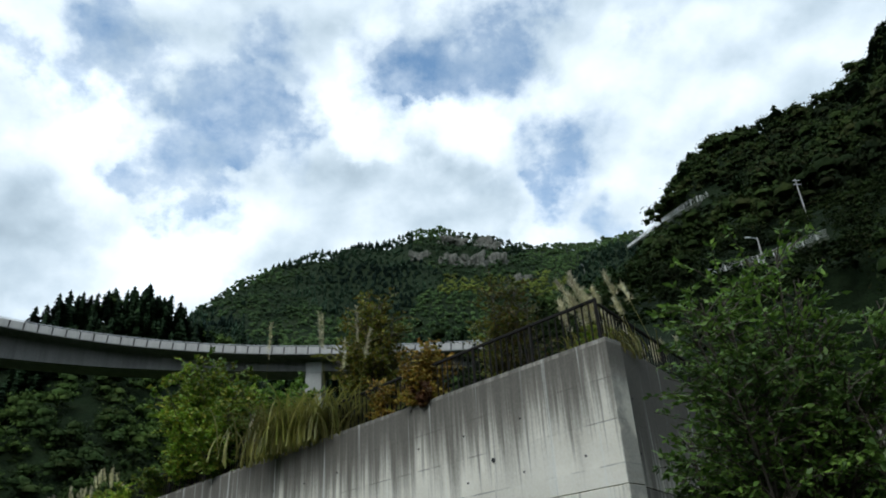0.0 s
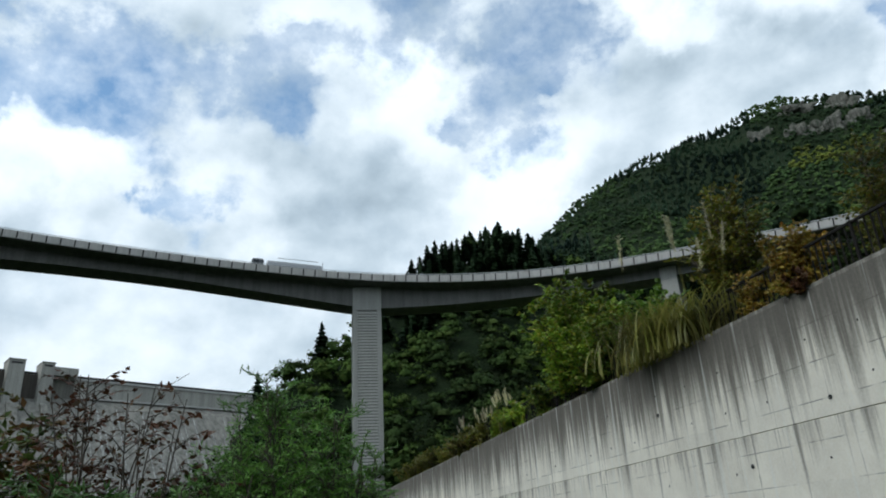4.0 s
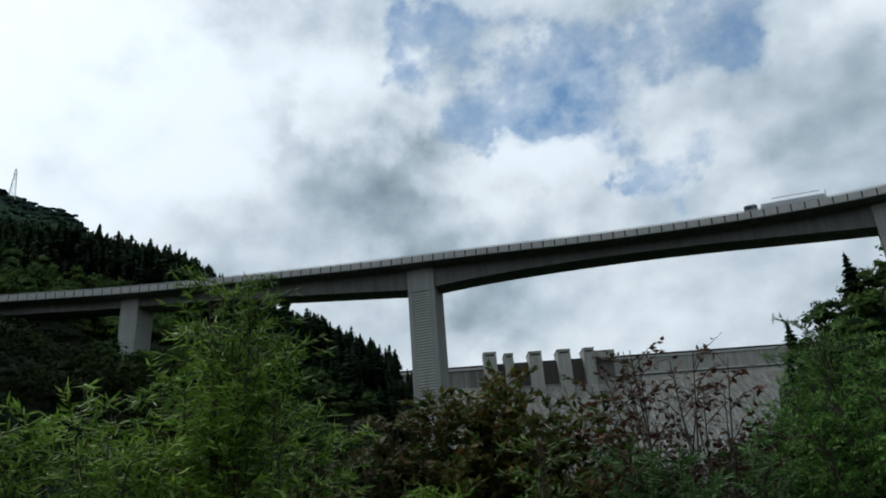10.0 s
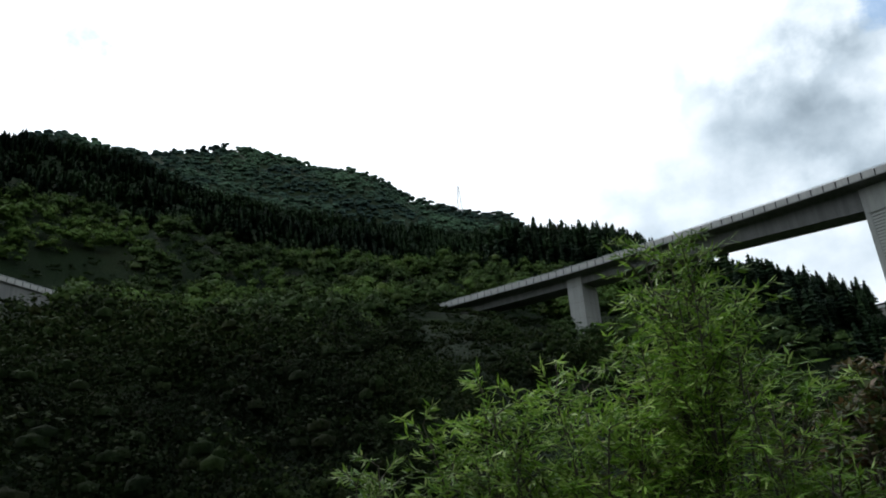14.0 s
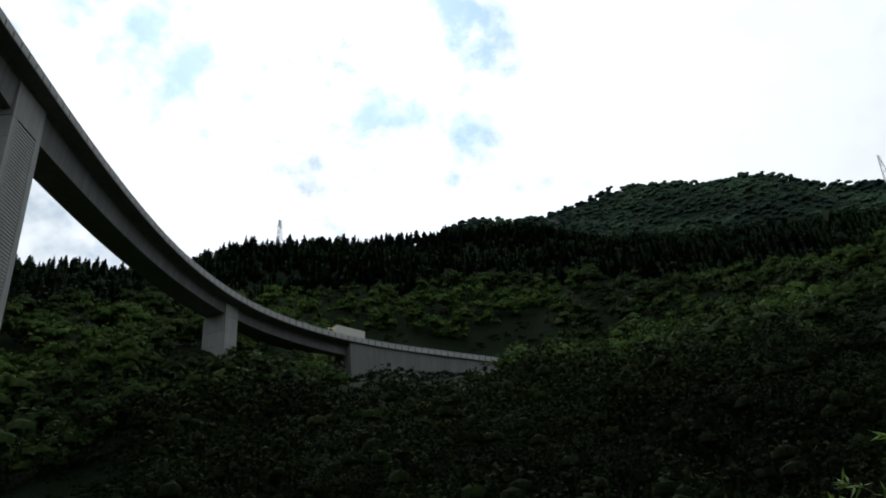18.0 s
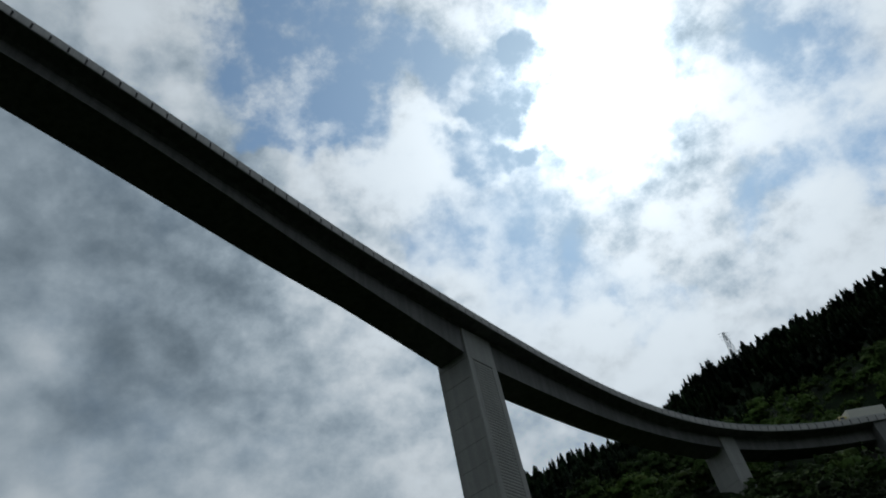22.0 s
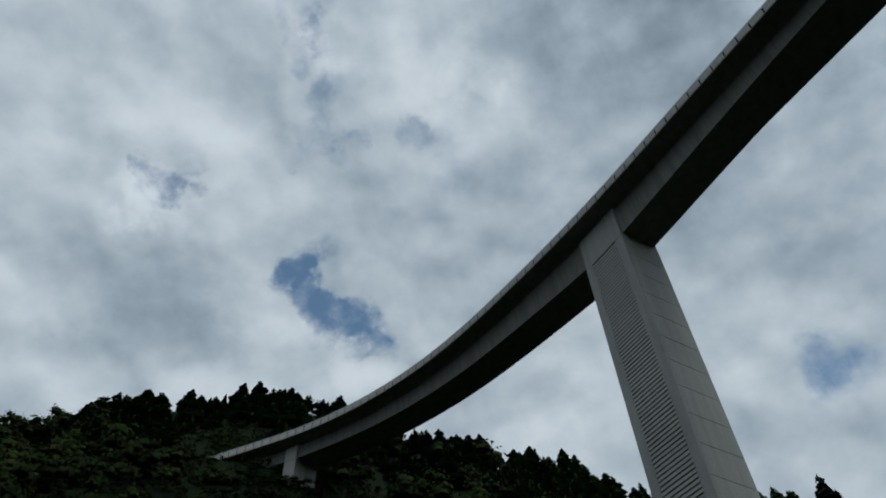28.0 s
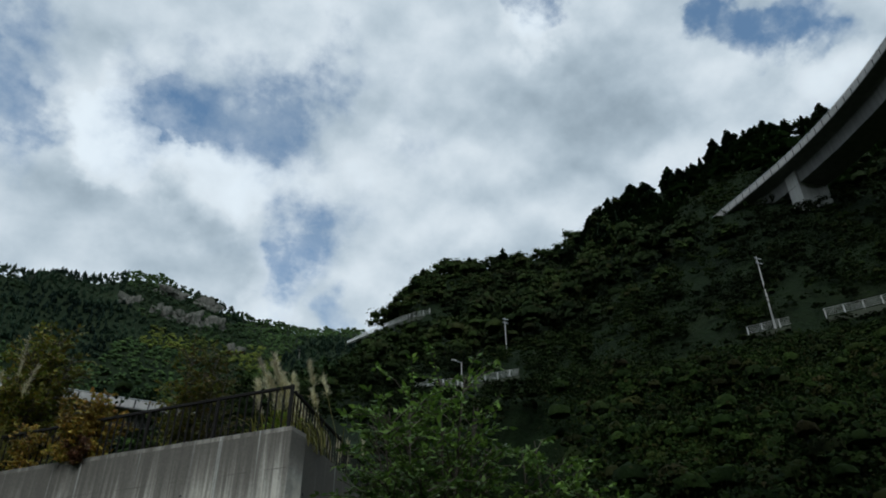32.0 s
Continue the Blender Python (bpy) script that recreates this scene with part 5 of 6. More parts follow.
def forest():
    cedar, broad, slope, fine, far_c, far_b, far_y, far_s, low, close = [], [], [], [], [], [], [], [], [], []

    def ok(az, r, x, y, z):
        if not in_view(az, r) or (26 < az < 98 and r < 80) or (184 < az < 266 and r < 70) or r > 1.03 * near_ridge(az):
            return False
        return not (behind_wall(x, y) > -3 and r < 62 and (az > 340 or az < 40))

    def carpet(az, x, y):
        for k in range(4 if 262 < az < 345 else 3):
            u, v = x + RNG.uniform(-2.9, 2.9), y + RNG.uniform(-2.9, 2.9)
            q = ground_z(u, v)
            h = min(RNG.uniform(1.7, 2.7), headroom(az, u, v, q - 0.7))
            if h > 0.5:
                low.append((u, v, q - 0.7, h, RNG.uniform(1.7, 2.4) * min(2.0, 2.1 / h)))

    for az, r, x, y, z in scatter(0, 360, 44, 400, lambda d: 6.0 if d < 105 else 4.4 + d * 0.011, ok):
        if is_cedar(az, r, x, y):
            h = RNG.uniform(5, 8.5) if 264 <= az <= 341 else RNG.uniform(8, 14) if az < 43 else RNG.uniform(6, 9.5) if 100 < az < 190 else RNG.uniform(9, 14)
            if r > 0.88 * near_ridge(az) and 69 < az < 190:
                h = RNG.uniform(5.5, 7.5)
            elif abs(noise.noise((x / 4, y / 4, 6.0))) > 0.45:
                h *= 1.25
            if clear_of_decks(x, y, z + h) and not hides(az, r, z + h, x, y, z):
                cedar.append((x, y, z - 0.5, h, RNG.uniform(1.2, 1.7) * (1.1 if h < 9 else 1.0)))
            else:
                carpet(az, x, y)
        else:
            h = RNG.uniform(5, 9.5)
            if 12 < az < 44:
                carpet(az, x, y)
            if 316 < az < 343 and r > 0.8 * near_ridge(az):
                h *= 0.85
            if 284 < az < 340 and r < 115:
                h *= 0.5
                carpet(az, x, y)
            if not clear_of_decks(x, y, z + h) or hides(az, r, z + h, x, y, z):
                carpet(az, x, y)
                continue
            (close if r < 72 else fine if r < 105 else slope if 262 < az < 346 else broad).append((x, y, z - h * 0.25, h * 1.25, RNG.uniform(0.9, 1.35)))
    for az, r, x, y, z in scatter(284, 343, 44, 125, lambda d: 2.8, lambda az, r, x, y, z: behind_wall(x, y) < -3):
        h = min(RNG.uniform(1.5, 2.4), headroom(az, x, y, z - 0.6))
        if h > 0.25:
            low.append((x, y, z - 0.6, h, RNG.uniform(1.6, 2.3) * min(2.0, 2.0 / h)))
    for az, r, x, y, z in scatter(69, 190, 150, 345, lambda d: 5.8, ok):
        h = RNG.uniform(5.5, 9)
        if is_cedar(az, r, x, y) and clear_of_decks(x, y, z + h) and not hides(az, r, z + h):
            cedar.append((x, y, z - 0.5, h, RNG.uniform(1.2, 1.7)))
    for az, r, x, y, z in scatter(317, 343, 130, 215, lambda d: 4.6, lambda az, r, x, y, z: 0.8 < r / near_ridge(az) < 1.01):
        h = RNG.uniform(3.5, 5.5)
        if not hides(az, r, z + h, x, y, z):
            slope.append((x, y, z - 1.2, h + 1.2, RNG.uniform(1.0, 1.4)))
    # the serried crest of the plantations
    for a0, a1, d0, d1 in ((69, 100, 225, 320), (100, 190, 235, 345), (264, 322, 122, 205)):
        for az, r, x, y, z in scatter(a0, a1, d0, d1, lambda d: 3.3, lambda az, r, x, y, z: (0.95 if az < 200 else 0.84) < r / near_ridge(az) < 1.01):
            h = RNG.uniform(4.5, 7.5) * (1.25 if RNG.random() < 0.12 else 1.0) * (0.78 if az > 260 else 1.0)
            if clear_of_decks(x, y, z + h):
                cedar.append((x, y, z - 0.6, h, RNG.uniform(1.0, 1.5)))
            elif RNG.random() < 0.5:
                carpet(az, x, y)
    for az, r, x, y, z in scatter(13, 31, 196, 250, lambda d: 4.2, lambda az, r, x, y, z: 0.9 < r / near_ridge(az) < 1.02):
        cedar.append((x, y, z - 0.5, RNG.uniform(7.5, 12.5), RNG.uniform(1.3, 1.8)))
    for az, r, x, y, z in scatter(88, 146, 430, 960, lambda d: 8.6, lambda az, r, x, y, z: near_ridge(az) * 1.1 < r < 1.03 * row_at(RIDGE + RIDGE_A + RIDGE_B, az)[2]):
        far_s.append((x, y, z - 8.0, RNG.uniform(9.8, 11.2), RNG.uniform(1.6, 2.1)))
    # the far mountain: conifers on the shoulder and in dark stands, broadleaf wood between
    for az, r, x, y, z in scatter(338, 382, 430, 960, lambda d: 6.9, lambda az, r, x, y, z: near_ridge(az) * 1.1 < r < 1.03 * row_at(RIDGE + RIDGE_A + RIDGE_B, az % 360)[2]):
        shoulder = 0.25 if 1 < az % 360 < 22 and z > 0.62 * r * math.tan(radians(26)) + 60 else 0.0
        if noise.noise((x / 120, y / 120, 8.0)) + 0.25 * noise.noise((x / 25, y / 25, 3.0)) + shoulder > 0.16:
            far_c.append((x, y, z - 1.5, RNG.uniform(6, 9.5), RNG.uniform(1.5, 2.1)))
        else:
            h = RNG.uniform(5.5, 10.5)
            sunny = 346 < az < 359 and abs(rise_of(x, y, z) - 24.6 + 0.09 * (357 - az)) < 0.75 + 0.9 * noise.noise((x / 30, y / 30, 5.0))
            (far_y if sunny else far_b).append((x, y, z - 0.4 * h, h, RNG.uniform(1.0, 1.4)))
    over_road = [262 < math.degrees(math.atan2(-q[0], q[1])) % 360 < 346 for q in cedar]
    slope_cedar = [(x, y, z, h, 1.35 * w) for (x, y, z, h, w), here in zip(cedar, over_road) if here]
    cedar = [q for q, here in zip(cedar, over_road) if not here]
    for name, label, tem, spots, mat in (
            ("slope_cedars", "dark green conifers on the crest above the hillside road", CEDARS, slope_cedar, M_SLOPECEDAR),
            ("cedar_wood", "dense dark green cedar plantation on the upper slopes", CEDARS, cedar, M_CEDAR),
            ("broadleaf_wood", "dense green broadleaf wood covering the hillsides", BROADS, broad, M_BROAD),
            ("slope_wood", "green and brown broadleaf wood above the hillside road, its colour darkened as in shade", BROADS, slope, M_SLOPEWOOD),
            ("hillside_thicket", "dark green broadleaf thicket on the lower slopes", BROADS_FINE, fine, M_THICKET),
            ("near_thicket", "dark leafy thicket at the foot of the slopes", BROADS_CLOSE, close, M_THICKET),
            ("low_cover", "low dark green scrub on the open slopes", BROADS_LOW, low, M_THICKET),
            ("far_cedars", "conifers on the far mountain with haze in their colour", CEDARS_FAR, far_c, M_FARC),
            ("far_ridge_wood", "woods on the far ridge with blue haze in their colour", BROADS_FAR, far_s, M_FARC),
            ("far_yellow_wood", "yellow-green broadleaf wood with a sunlit tone below the summit crags", BROADS_FAR, far_y, M_FARY),
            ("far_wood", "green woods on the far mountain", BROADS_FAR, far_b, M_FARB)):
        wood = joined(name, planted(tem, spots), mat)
        wood.data.shade_smooth()
        tagged(wood, label, "forest", kind="stuff")


# blue air haze is mixed into M_FARC and, more weakly, into M_FARB
M_FARC = leafy("hazed_far_needles", [(0.048, 0.084, 0.072), (0.060, 0.102, 0.084)], 0.8, 0.4, 0.06, 3.0)
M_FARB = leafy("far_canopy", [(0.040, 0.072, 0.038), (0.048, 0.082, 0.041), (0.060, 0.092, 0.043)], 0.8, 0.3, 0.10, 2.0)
# yellowish wood whose base colour is raised to stand for the sunlit band
M_FARY = leafy("sunlit_yellow_canopy", [(0.095, 0.125, 0.036), (0.120, 0.150, 0.040), (0.150, 0.165, 0.050)], 0.8, 0.3, 0.10, 2.0)
forest()


p = polar(37.6, 196)
lone = joined("lone_cedar", planted(CEDARS, [(p.x, p.y, ground_z(p.x, p.y) - 0.5, 13.5, 1.5)]), M_CEDAR)
tagged(lone, "lone dark cedar standing above the hillside wood", "tree")


def far_slope(az, el):
    """Where a line of sight of that rise meets the far mountain."""
    r, k = 560.0, math.tan(radians(el))
    while r < 905:
        p = polar(az, r)
        if ground_z(p.x, p.y) > EYE_H + r * k:
            break
        r += 2.0
    return on_ray(az, el, r)


def cliff(az, el, w, h, seed):
    """A weathered crag that breaks out of the wooded summit: upright ribs, ledges and clefts."""
    bm = bmesh.new()
    bmesh.ops.create_icosphere(bm, subdivisions=5, radius=1.0)
    off = Vector((3.7 * seed, 1.3 * seed, 0.0))
    for v in bm.verts:
        q = v.co.copy()
        near, _ = noise.voronoi(Vector((q.x * 2.6, q.y * 2.0, q.z * 1.1)) + off)
        fine_near, _ = noise.voronoi(Vector((q.x * 6.0, q.y * 5.0, q.z * 3.0)) + off)
        k = 0.80 + 0.55 * noise.noise(q * 1.4 + off) + 0.40 * (0.45 - near[0]) + 0.18 * (0.4 - fine_near[0]) + 0.08 * noise.noise(q * 14)
        spike = 1 + 0.40 * noise.noise(Vector((q.x * 3.2, 0.5, 0.0)) + off)
        v.co = Vector((q.x * w * k, q.y * w * 0.42 * k, q.z * h * k * spike))
    ob = part("crag", bm, M_ROCK)
    ob.matrix_world = Matrix.Translation(far_slope(az, el)) @ Matrix.Rotation(radians(az), 4, "Z")
    tagged(ob, "grey weathered rock crag among the summit trees", "rock", "summit crags")


for row in ((354.5, 27.5, 22, 17, 1), (357.6, 28.1, 24, 14, 3), (355.8, 26.2, 27, 19, 4), (353.6, 26.3, 18, 17, 2), (357.8, 26.6, 15, 14, 6), (0.4, 27.0, 16, 12, 5), (351.8, 24.6, 13, 11, 7)):
    cliff(*row)


# ---- plants near the eye and on the wall ----
def leaf_set(name, shades, gloss=0.45, trans=0.3):
    return leafy(name, shades, gloss, 12.0, trans)


M_WILLOW = leaf_set("fresh_green_narrow_leaf", [(0.072, 0.155, 0.024), (0.125, 0.235, 0.036), (0.20, 0.33, 0.058), (0.34, 0.43, 0.19)])
M_MIXED = leaf_set("dull_green_brown_leaf", [(0.046, 0.080, 0.023), (0.076, 0.114, 0.032), (0.110, 0.096, 0.038), (0.140, 0.074, 0.038)])
M_RED = leaf_set("reddish_brown_leaf", [(0.085, 0.038, 0.026), (0.12, 0.052, 0.034), (0.070, 0.055, 0.028)])
M_FEATHER = leaf_set("bright_green_fine_leaf", [(0.070, 0.165, 0.042), (0.110, 0.235, 0.060), (0.18, 0.32, 0.10)])
M_YGREEN = leaf_set("yellow_green_leaf", [(0.10, 0.19, 0.026), (0.16, 0.28, 0.038), (0.24, 0.32, 0.05), (0.30, 0.28, 0.05)])
M_TREE = leaf_set("deep_green_oval_leaf", [(0.056, 0.115, 0.028), (0.098, 0.18, 0.040), (0.165, 0.27, 0.06)])
M_OCHRE = leaf_set("orange_vine_leaf", [(0.30, 0.14, 0.04), (0.24, 0.21, 0.045), (0.36, 0.22, 0.06), (0.22, 0.23, 0.05)])
M_GRASS = leaf_set("dry_yellow_grass", [(0.182, 0.189, 0.049), (0.252, 0.231, 0.084), (0.140, 0.168, 0.042)])
M_PLUME = leaf_set("pale_pampas_plume", [(0.52, 0.48, 0.40), (0.64, 0.60, 0.52), (0.44, 0.38, 0.30)])
M_OLIVE = leaf_set("olive_autumn_leaf", [(0.08, 0.11, 0.022), (0.12, 0.14, 0.030), (0.16, 0.16, 0.036), (0.18, 0.12, 0.034)])
M_TWIG = plain("grey_brown_twig", (0.09, 0.075, 0.06), 0.85)


def curve_pts(a, b, bow, n=6):
    a, b, bow = np.asarray(a, float), np.asarray(b, float), np.asarray(bow, float)
    t = np.linspace(0, 1, n)[:, None]
    return a * (1 - t) + b * t + bow * (4 * t * (1 - t)) * 0.25


def shrub(name, label, category, at, height, spread, mains, shoots, per_shoot, leaf, mat, shape="round", bare=0.15, droop=0.5, thick=0.022, group=""):
    """Stems from one foot, side shoots on them, leaves along the shoots.
    leaf: length and width; shape: 'cone' narrows upwards, 'round' fills a dome."""
    root = thing(name, label, category, group, "", at)
    wood, C, D = [], [], []
    for i in range(mains):
        ang, u = RNG.uniform(0, 2 * np.pi), RNG.uniform(0.55, 1.0)
        if i == 0:
            u = 1.0
        reach = spread * (RNG.uniform(0.1, 1.0) ** 0.6) * (1.0 - 0.75 * max(0.0, u - 0.55) / 0.45 if shape == "cone" else np.sqrt(max(0.05, 1.15 - u * u)))
        if i == 0 and shape == "cone":
            reach = spread * 0.08
        foot = np.array([*(RNG.normal(0, 0.12 * spread, 2)), 0.0])
        tip = np.array([reach * np.cos(ang), reach * np.sin(ang), height * u])
        pts = curve_pts(foot, tip, [0, 0, height * 0.25 * RNG.uniform(0.2, 1)], 8)
        wood.append(tube(pts, thick, thick * 0.25))
        for k in range(shoots):
            f = RNG.uniform(bare, 1.0)
            j = min(6, int(f * 7))
            base = pts[j] + (pts[j + 1] - pts[j]) * (f * 7 - j)
            a2 = RNG.uniform(0, 2 * np.pi)
            L = height * RNG.uniform(0.10, 0.24) * (1.25 - 0.6 * f)
            way = np.array([np.cos(a2), np.sin(a2), RNG.uniform(0.1, 0.9)])
            end = base + way / np.linalg.norm(way) * L
            sp = curve_pts(base, end, [0, 0, L * 0.5], 5)
            wood.append(tube(sp[::2], thick * 0.35, thick * 0.12, 3))
            q = RNG.uniform(0.15, 1.0, per_shoot) * 3.999
            qi = q.astype(int)
            c = sp[qi] + (sp[qi + 1] - sp[qi]) * (q - qi)[:, None]
            d = RNG.normal(0, 1, (per_shoot, 3)) * [1, 1, 0.55] + way * 0.9 - [0, 0, droop]
            C.append(c), D.append(d)
    C, D = np.concatenate(C), np.concatenate(D)
    n = len(C)
    size = RNG.uniform(0.6, 1.25, n)
    stems = joined("branchwork", wood, M_TWIG, root)
    leaves = joined("foliage", [leaf_quads(C, D, leaf[0] * size, leaf[1] * size)], mat, root)
    leaves["kind"] = "stuff"
    return root


def spot(az, d, z=None):
    p = polar(az, d)
    p.z = (ground_z(p.x, p.y) if z is None else z) - 0.05
    return p


def top_z(el, d):
    return EYE_H + d * math.tan(radians(el))


# the thicket across the valley side of the viewpoint
shrub("willow_bush", "tall bright green bush with long narrow leaves", "bush", spot(85.3, 8.0, 0), top_z(19.8, 8.0), 1.25, 22, 26, 22, (0.14, 0.024), M_WILLOW, "cone", 0.25, 0.35)
shrub("willow_bush", "low bright green bush with long narrow leaves", "bush", spot(93.5, 7.6, 0), top_z(12.0, 7.6), 1.0, 16, 22, 22, (0.14, 0.024), M_WILLOW, "round", 0.2, 0.35)
shrub("willow_bush", "spreading bright green bush with long narrow leaves", "bush", spot(101, 7.8, 0), top_z(10.4, 7.8), 1.1, 16, 22, 22, (0.14, 0.024), M_WILLOW, "round", 0.2, 0.35)
shrub("willow_bush", "small bright green bush with long narrow leaves", "bush", spot(108.5, 7.6, 0), top_z(5.8, 7.6), 0.8, 12, 18, 20, (0.13, 0.024), M_WILLOW, "round", 0.2, 0.35)
shrub("willow_bush", "leafy bright green shoots among darker shrubs", "bush", spot(79.5, 7.4, 0), top_z(9.0, 7.4), 0.8, 12, 20, 20, (0.13, 0.022), M_WILLOW, "round", 0.2, 0.35)
shrub("brown_green_shrub", "dense shrub with dull green and brownish leaves", "bush", spot(73.5, 9.2, 0), top_z(9.6, 9.2), 1.4, 26, 24, 20, (0.12, 0.06), M_MIXED, "round", 0.3, 0.3)
shrub("brown_green_shrub", "dense rounded shrub with dull green brown leaves", "bush", spot(66.3, 9.6, 0), top_z(12.2, 9.6), 1.25, 28, 24, 20, (0.12, 0.06), M_MIXED, "round", 0.3, 0.3)
shrub("brown_green_shrub", "dark tangled shrub with dull green brown leaves", "bush", spot(59.5, 9.0, 0), top_z(9.8, 9.0), 1.1, 22, 22, 18, (0.12, 0.06), M_MIXED, "round", 0.3, 0.3)
shrub("red_leaf_shrub", "open shrub of bare branches with reddish leaves", "bush", spot(53.4, 8.2, 0), top_z(12.9, 8.2), 1.2, 16, 12, 8, (0.085, 0.045), M_RED, "round", 0.45, 0.6, 0.02)
shrub("red_leaf_shrub", "leaning branch with sparse reddish brown leaves", "bush", spot(50.3, 8.0, 0), top_z(11.4, 8.0), 0.9, 9, 10, 7, (0.085, 0.045), M_RED, "round", 0.5, 0.6, 0.018)
shrub("feathery_bush", "bright green feathery bush in front of the wall", "bush", spot(41.0, 10.0, 0), top_z(12.4, 10.0), 1.35, 30, 26, 26, (0.09, 0.018), M_FEATHER, "cone", 0.2, 0.1)
shrub("feathery_bush", "rounded bright green feathery bush", "bush", spot(36.3, 10.2, 0), top_z(9.8, 10.2), 0.8, 18, 24, 26, (0.09, 0.018), M_FEATHER, "round", 0.2, 0.1)
shrub("feathery_bush", "low green feathery bush at the thicket edge", "bush", spot(44.6, 9.6, 0), top_z(7.4, 9.6), 0.75, 14, 22, 24, (0.09, 0.018), M_FEATHER, "round", 0.2, 0.1)
for az, d, el in ((62.5, 7.0, 7.6), (56.0, 7.2, 6.6), (48.0, 7.4, 5.2), (70.5, 7.2, 4.6), (52.5, 6.8, 4.6)):
    shrub("green_shoots", "young green shoots with narrow leaves in the thicket", "bush", spot(az, d, 0), top_z(el, d), 0.42, 9, 18, 18, (0.12, 0.022), M_WILLOW if az > 60 else M_FEATHER, "cone", 0.25, 0.2, group="shoots in the thicket")
for az, d, el in ((47, 10.4, 4.4), (55.5, 10.6, 5.4), (63, 10.5, 7.6), (77, 9.8, 7.5), (82, 9.6, 8.6), (90, 9.4, 9.5)):
    shrub("undergrowth_bush", "dark low undergrowth bush between taller shrubs", "bush", spot(az, d, 0), top_z(el, d), 1.0, 14, 18, 14, (0.10, 0.045), M_MIXED if 40 < az < 85 else M_OLIVE, "round", 0.15, 0.3, group="undergrowth bushes")

# on the retaining wall's crown
def on_wall(s, back=1.0):
    p = WALL_CORNER + WALL_DIR * s + Vector((WALL_DIR.y, -WALL_DIR.x)) * back
    return Vector((p.x, p.y, WALL_TOP - 0.15))


shrub("wall_bush", "leafy yellow-green bush overhanging the wall crown", "bush", on_wall(20.5, 0.7), 5.4, 3.0, 44, 30, 16, (0.18, 0.13), M_YGREEN, "round", 0.05, 0.5, 0.03)
shrub("wall_bush", "dense yellow-green bush leaning over the wall crown", "bush", on_wall(17.8, 0.6), 3.6, 2.3, 30, 26, 16, (0.17, 0.12), M_YGREEN, "round", 0.05, 0.5, 0.03)
shrub("wall_bush", "green bush behind the wall railing", "bush", on_wall(15.8, 1.6), 3.6, 2.2, 22, 24, 16, (0.16, 0.11), M_TREE, "round", 0.1, 0.4, 0.03)
shrub("wall_bush", "trailing yellow-green bush on the wall crown", "bush", on_wall(23.5, 0.5), 1.9, 1.5, 16, 20, 14, (0.15, 0.10), M_YGREEN, "round", 0.0, 0.7, 0.02)
shrub("autumn_vine", "orange and yellow vine climbing over the railing", "vine", on_wall(6.2, 0.25), 1.9, 1.15, 24, 20, 12, (0.11, 0.075), M_OCHRE, "round", 0.0, 0.9, 0.012)
shrub("autumn_vine", "yellowing vine leaves tangled in the railing", "vine", on_wall(8.0, 0.3), 1.5, 1.1, 16, 16, 9, (0.10, 0.065), M_OCHRE, "round", 0.0, 0.9, 0.012)
shrub("autumn_vine", "dark red vine hanging over the wall face", "vine", on_wall(5.9, -0.05), 0.75, 0.42, 10, 12, 9, (0.09, 0.06), M_RED, "round", 0.0, 1.6, 0.01)
shrub("olive_tree", "small olive and orange autumn tree behind the railing", "tree", spot(4.6, 31), 8.5, 2.5, 24, 26, 14, (0.20, 0.11), M_OLIVE, "round", 0.55, 0.3, 0.05)
shrub("olive_tree", "thin autumn tree with yellowing leaves on the terrace", "tree", spot(353.2, 27), 6.9, 2.0, 20, 26, 12, (0.17, 0.09), M_OLIVE, "round", 0.4, 0.3, 0.04)
shrub("wall_bush", "small bright green bush behind the corner railing", "bush", on_wall(1.0, 1.1), 0.9, 0.8, 12, 14, 12, (0.10, 0.06), M_YGREEN, "round", 0.05, 0.4, 0.012)
for s, h in ((31, 1.7), (33.2, 1.3), (35.5, 1.5), (37.6, 1.2), (40, 1.7), (42.5, 1.4), (45, 1.5), (47.5, 1.6), (50, 1.7), (53, 1.8), (56, 1.6), (27, 1.4), (29, 1.3)):
    shrub("crown_scrub", "yellowing scrub along the far wall crown", "bush", on_wall(s, 0.5), h, 1.7, 14, 18, 12, (0.16, 0.09), M_OLIVE if s > 33 else M_YGREEN, "round", 0.0, 0.6, 0.02, "scrub on the wall")


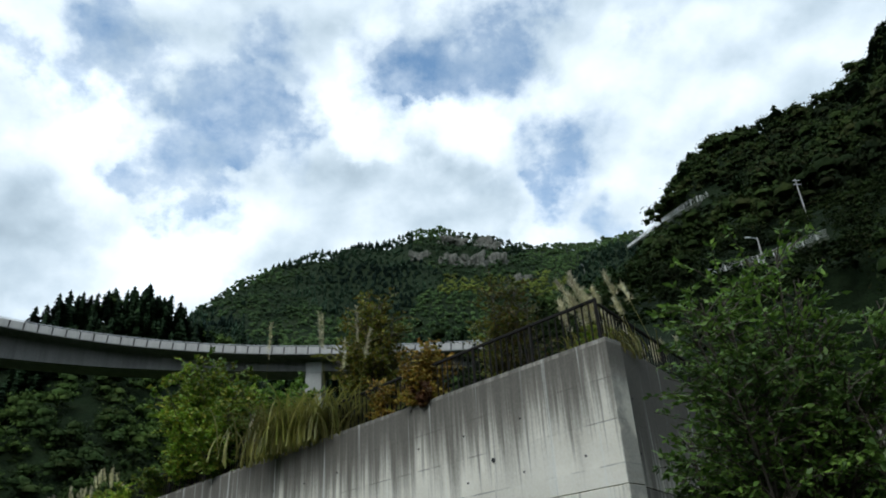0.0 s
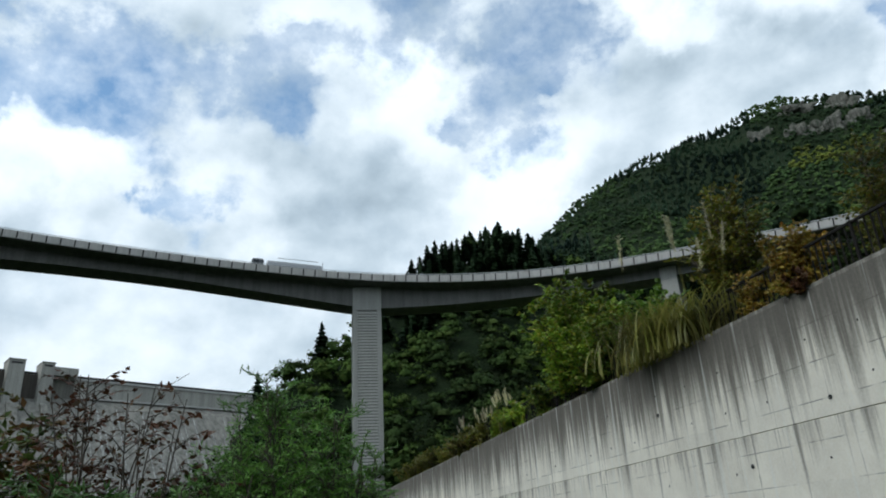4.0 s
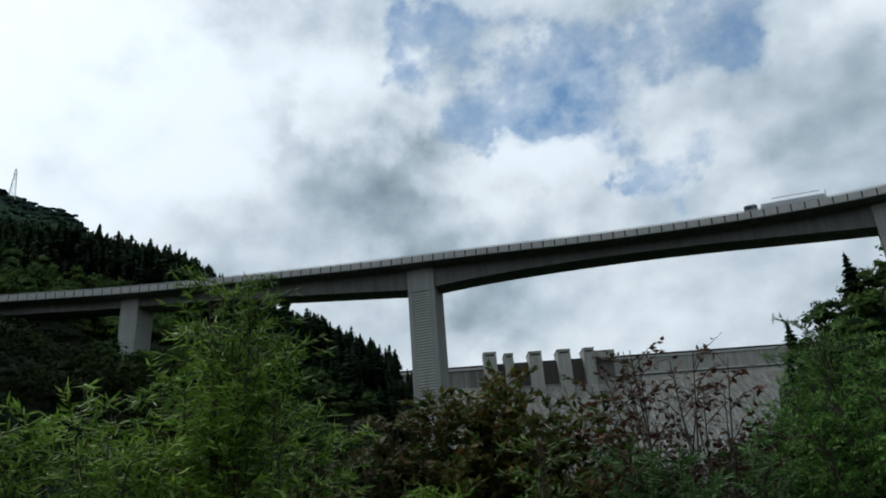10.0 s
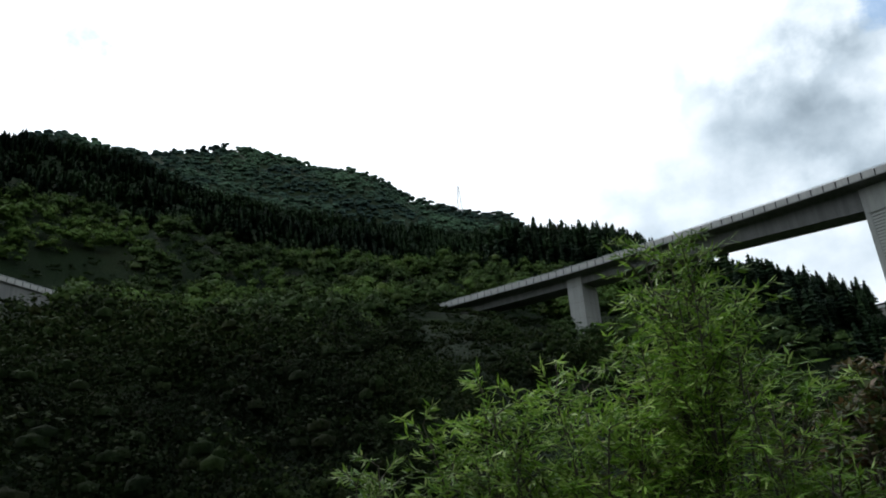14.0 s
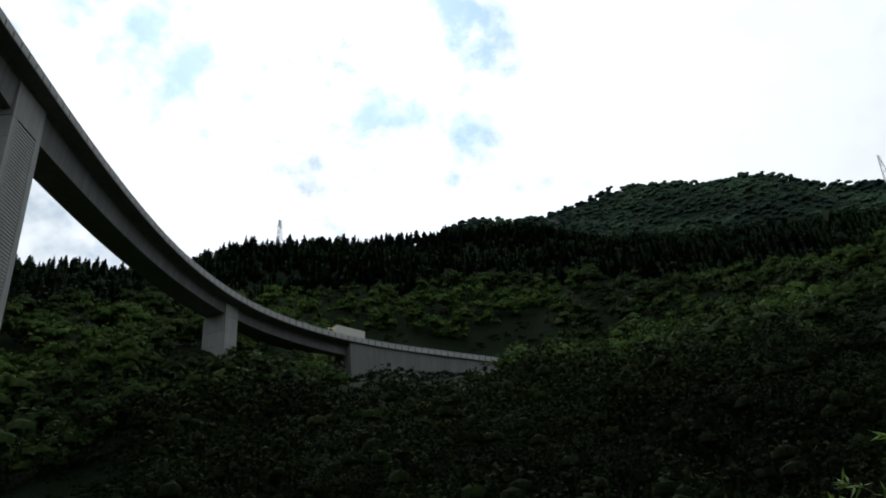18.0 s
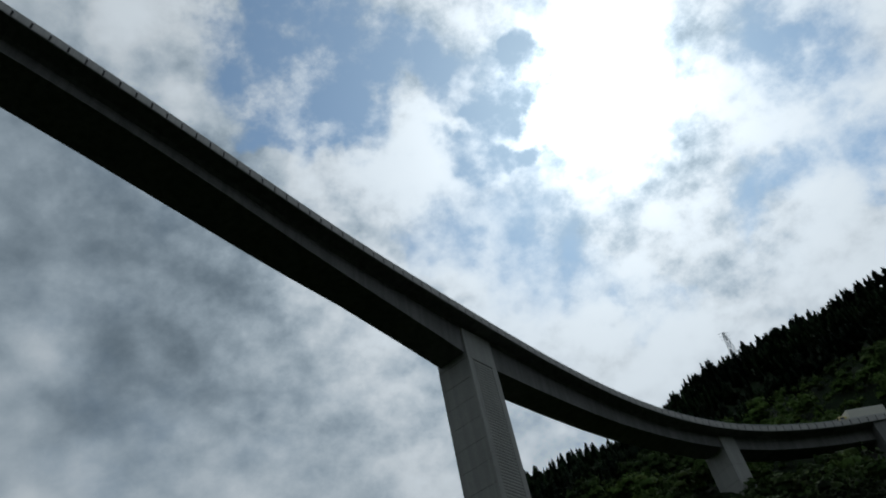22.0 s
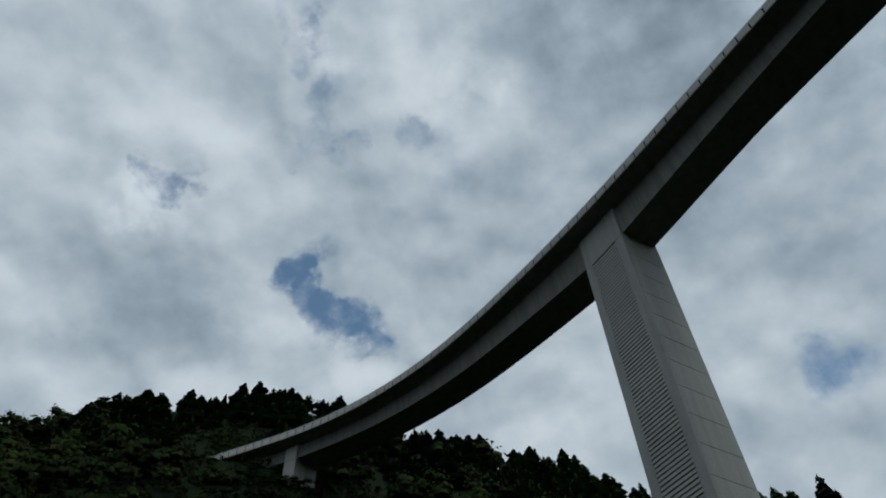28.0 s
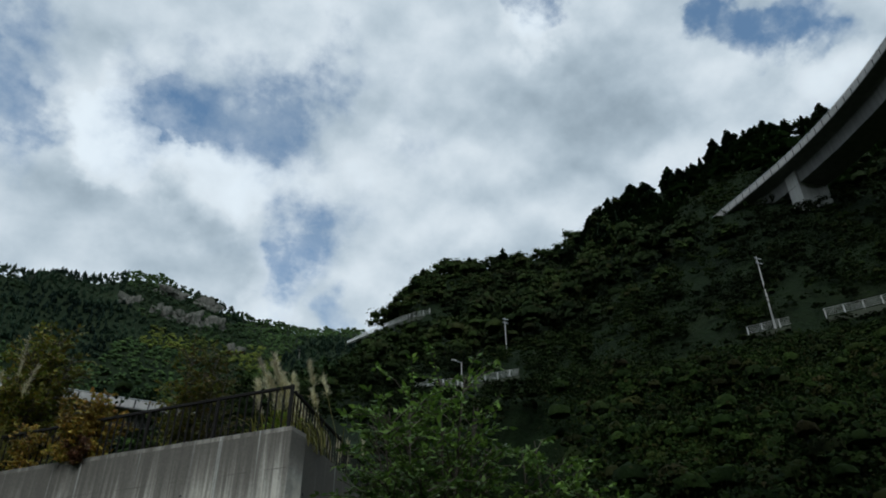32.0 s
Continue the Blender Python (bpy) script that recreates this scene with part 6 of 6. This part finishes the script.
def grass_clump(name, label, at, n, height, spread, plumes, lean=(0, 0), group="grass clumps"):
    """Arching blades and, on tall stalks, feathery plumes."""
    root = thing(name, label, "grass", group, "", at)
    blades = []
    for i in range(n):
        a, L = RNG.uniform(0, 2 * np.pi), height * RNG.uniform(0.6, 1.15)
        b = np.array([*RNG.normal(0, spread * 0.3, 2), 0])
        out = np.array([np.cos(a), np.sin(a), 0]) * RNG.uniform(0.3, 1.0)
        t = np.linspace(0, 1, 6)[:, None]
        mid = b + (out * spread) * t ** 1.6 + np.array([lean[0], lean[1], 0]) * t ** 2 + np.array([0, 0, 1.0]) * L * (t - 0.58 * t ** 2.4)
        side = np.array([-np.sin(a), np.cos(a), 0]) * (0.026 if n > 200 else 0.016)
        w = (1 - t ** 2) + 0.05
        v = np.stack([mid - side * w, mid + side * w], 1).reshape(-1, 3)
        blades.append((v, np.array([(2 * k, 2 * k + 1, 2 * k + 3, 2 * k + 2) for k in range(5)])))
    ob = joined("blades", blades, M_GRASS, root)
    ob["kind"] = "stuff"
    for i in range(plumes):
        a = RNG.uniform(0, 2 * np.pi)
        b = np.array([*RNG.normal(0, spread * 0.35, 2), 0])
        H = height * RNG.uniform(1.15, 1.6)
        tip = b + np.array([np.cos(a) * 0.25 * spread + lean[0] * 1.2, np.sin(a) * 0.25 * spread + lean[1] * 1.2, H])
        pts = curve_pts(b, tip, [0, 0, H * 0.15], 8)
        stalk = joined("plume_stalk", [tube(pts, 0.007, 0.004, 4)], M_GRASS, root)
        m = 130
        q = RNG.uniform(0.70, 1.0, m) * 7
        qi = np.minimum(q.astype(int), 6)
        c = pts[qi] + (pts[qi + 1] - pts[qi]) * (q - qi)[:, None]
        d = RNG.normal(0, 0.45, (m, 3)) + [np.cos(a) * 0.5, np.sin(a) * 0.5, 0.75]
        joined("plume", [leaf_quads(c, d, RNG.uniform(0.10, 0.22, m), RNG.uniform(0.010, 0.018, m))], M_PLUME, root)


for s, back, n, h, sp, pl, lean in ((0.3, 1.3, 60, 1.3, 0.9, 14, (-0.45, 0.1)), (1.1, 1.9, 50, 1.25, 0.8, 9, (-0.5, 0)), (11.5, 0.5, 380, 3.0, 2.2, 2, (0.3, -0.5)), (13.4, 0.4, 420, 3.2, 2.3, 3, (0.35, -0.5)), (10, 0.9, 220, 2.2, 1.4, 1, (0.2, -0.2)), (15, 0.2, 90, 1.3, 1.0, 2, (0.3, -0.4)),
                                (29, 0.5, 80, 1.6, 1.0, 9, (-0.2, 0)), (33, 0.5, 70, 1.5, 1.0, 8, (-0.2, 0)), (37, 0.6, 60, 1.5, 1.0, 6, (-0.2, 0)), (7.5, 1.0, 60, 1.1, 0.8, 2, (0.1, -0.1)), (4, 0.9, 60, 0.8, 0.6, 0, (0.1, -0.1)), (3.0, 8.0, 40, 1.9, 0.8, 6, (-0.3, 0))):
    grass_clump("pampas_grass", "clump of yellow pampas grass with pale plumes" if pl else "low yellow grass tuft along the railing", on_wall(s, back), n, h, sp, pl, lean)
for k, (s, back) in enumerate(((0.5, 1.0), (2.5, 1.2), (5, 1.0))):
    p = WALL_CORNER + RETURN_DIR * (s + 0.6) + Vector((-RETURN_DIR.y, RETURN_DIR.x)) * back
    grass_clump("pampas_grass", "pampas grass with pale plumes behind the wall return", Vector((p.x, p.y, WALL_TOP - 0.15)), 60, 1.2, 0.7, 4, (-0.2, 0))


# tree and stakes beside the wall return
def garden_tree():
    at = spot(334.7, 13.6)
    root = shrub("young_tree", "leafy deep green young tree tied to pale stakes", "tree", at, top_z(23.6, 13.6) - at.z, 2.0, 28, 28, 18, (0.16, 0.07), M_TREE, "round", 0.3, 0.45, 0.05)
    for a, b in (((1.35, -1.2, 0.0), (1.75, -1.3, 3.3)), ((1.2, -1.5, 0.2), (1.6, -1.5, 2.0)), ((1.9, -1.1, 0), (1.0, -1.2, 3.9))):
        bm = bmesh.new()
        add_rod(bm, a, b, 0.035, 0.03, 8)
        part("stake", bm, M_PANEL, root, "pale wooden support stake")


garden_tree()
shrub("side_tree", "dark green broadleaf tree beside the wall return", "tree", spot(339.2, 14.6), 4.6, 1.3, 20, 26, 18, (0.16, 0.08), M_TREE, "round", 0.15, 0.5, 0.04)
shrub("side_tree", "deep green tree with drooping branches", "tree", spot(326.0, 13.8), 6.0, 2.3, 26, 26, 18, (0.16, 0.08), M_TREE, "round", 0.15, 0.5, 0.04)


def slope_scrub():
    """Rank scrub that covers the foot of the road slope."""
    fine = [broad_template(120 + i, 950, 0.026, 12, 0.40) for i in range(4)]
    spots = []
    for az, r, x, y, z in scatter(262, 345, 15, 44, lambda d: 1.5 + d * 0.03, lambda *a: True):
        h = RNG.uniform(1.6, 3.0) * (1.0 + r / 60)
        if not hides(az, r, z + h, x, y, z) and behind_wall(x, y) < -1.2:
            spots.append((x, y, z - h * 0.3, h * 1.25, RNG.uniform(0.9, 1.5)))
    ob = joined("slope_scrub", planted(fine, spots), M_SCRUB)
    ob.data.shade_smooth()
    tagged(ob, "rank dark green scrub and creepers covering the slope", "scrub", kind="stuff")


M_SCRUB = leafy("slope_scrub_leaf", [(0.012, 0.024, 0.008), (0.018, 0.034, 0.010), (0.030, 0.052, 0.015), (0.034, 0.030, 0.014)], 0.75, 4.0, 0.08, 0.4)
slope_scrub()
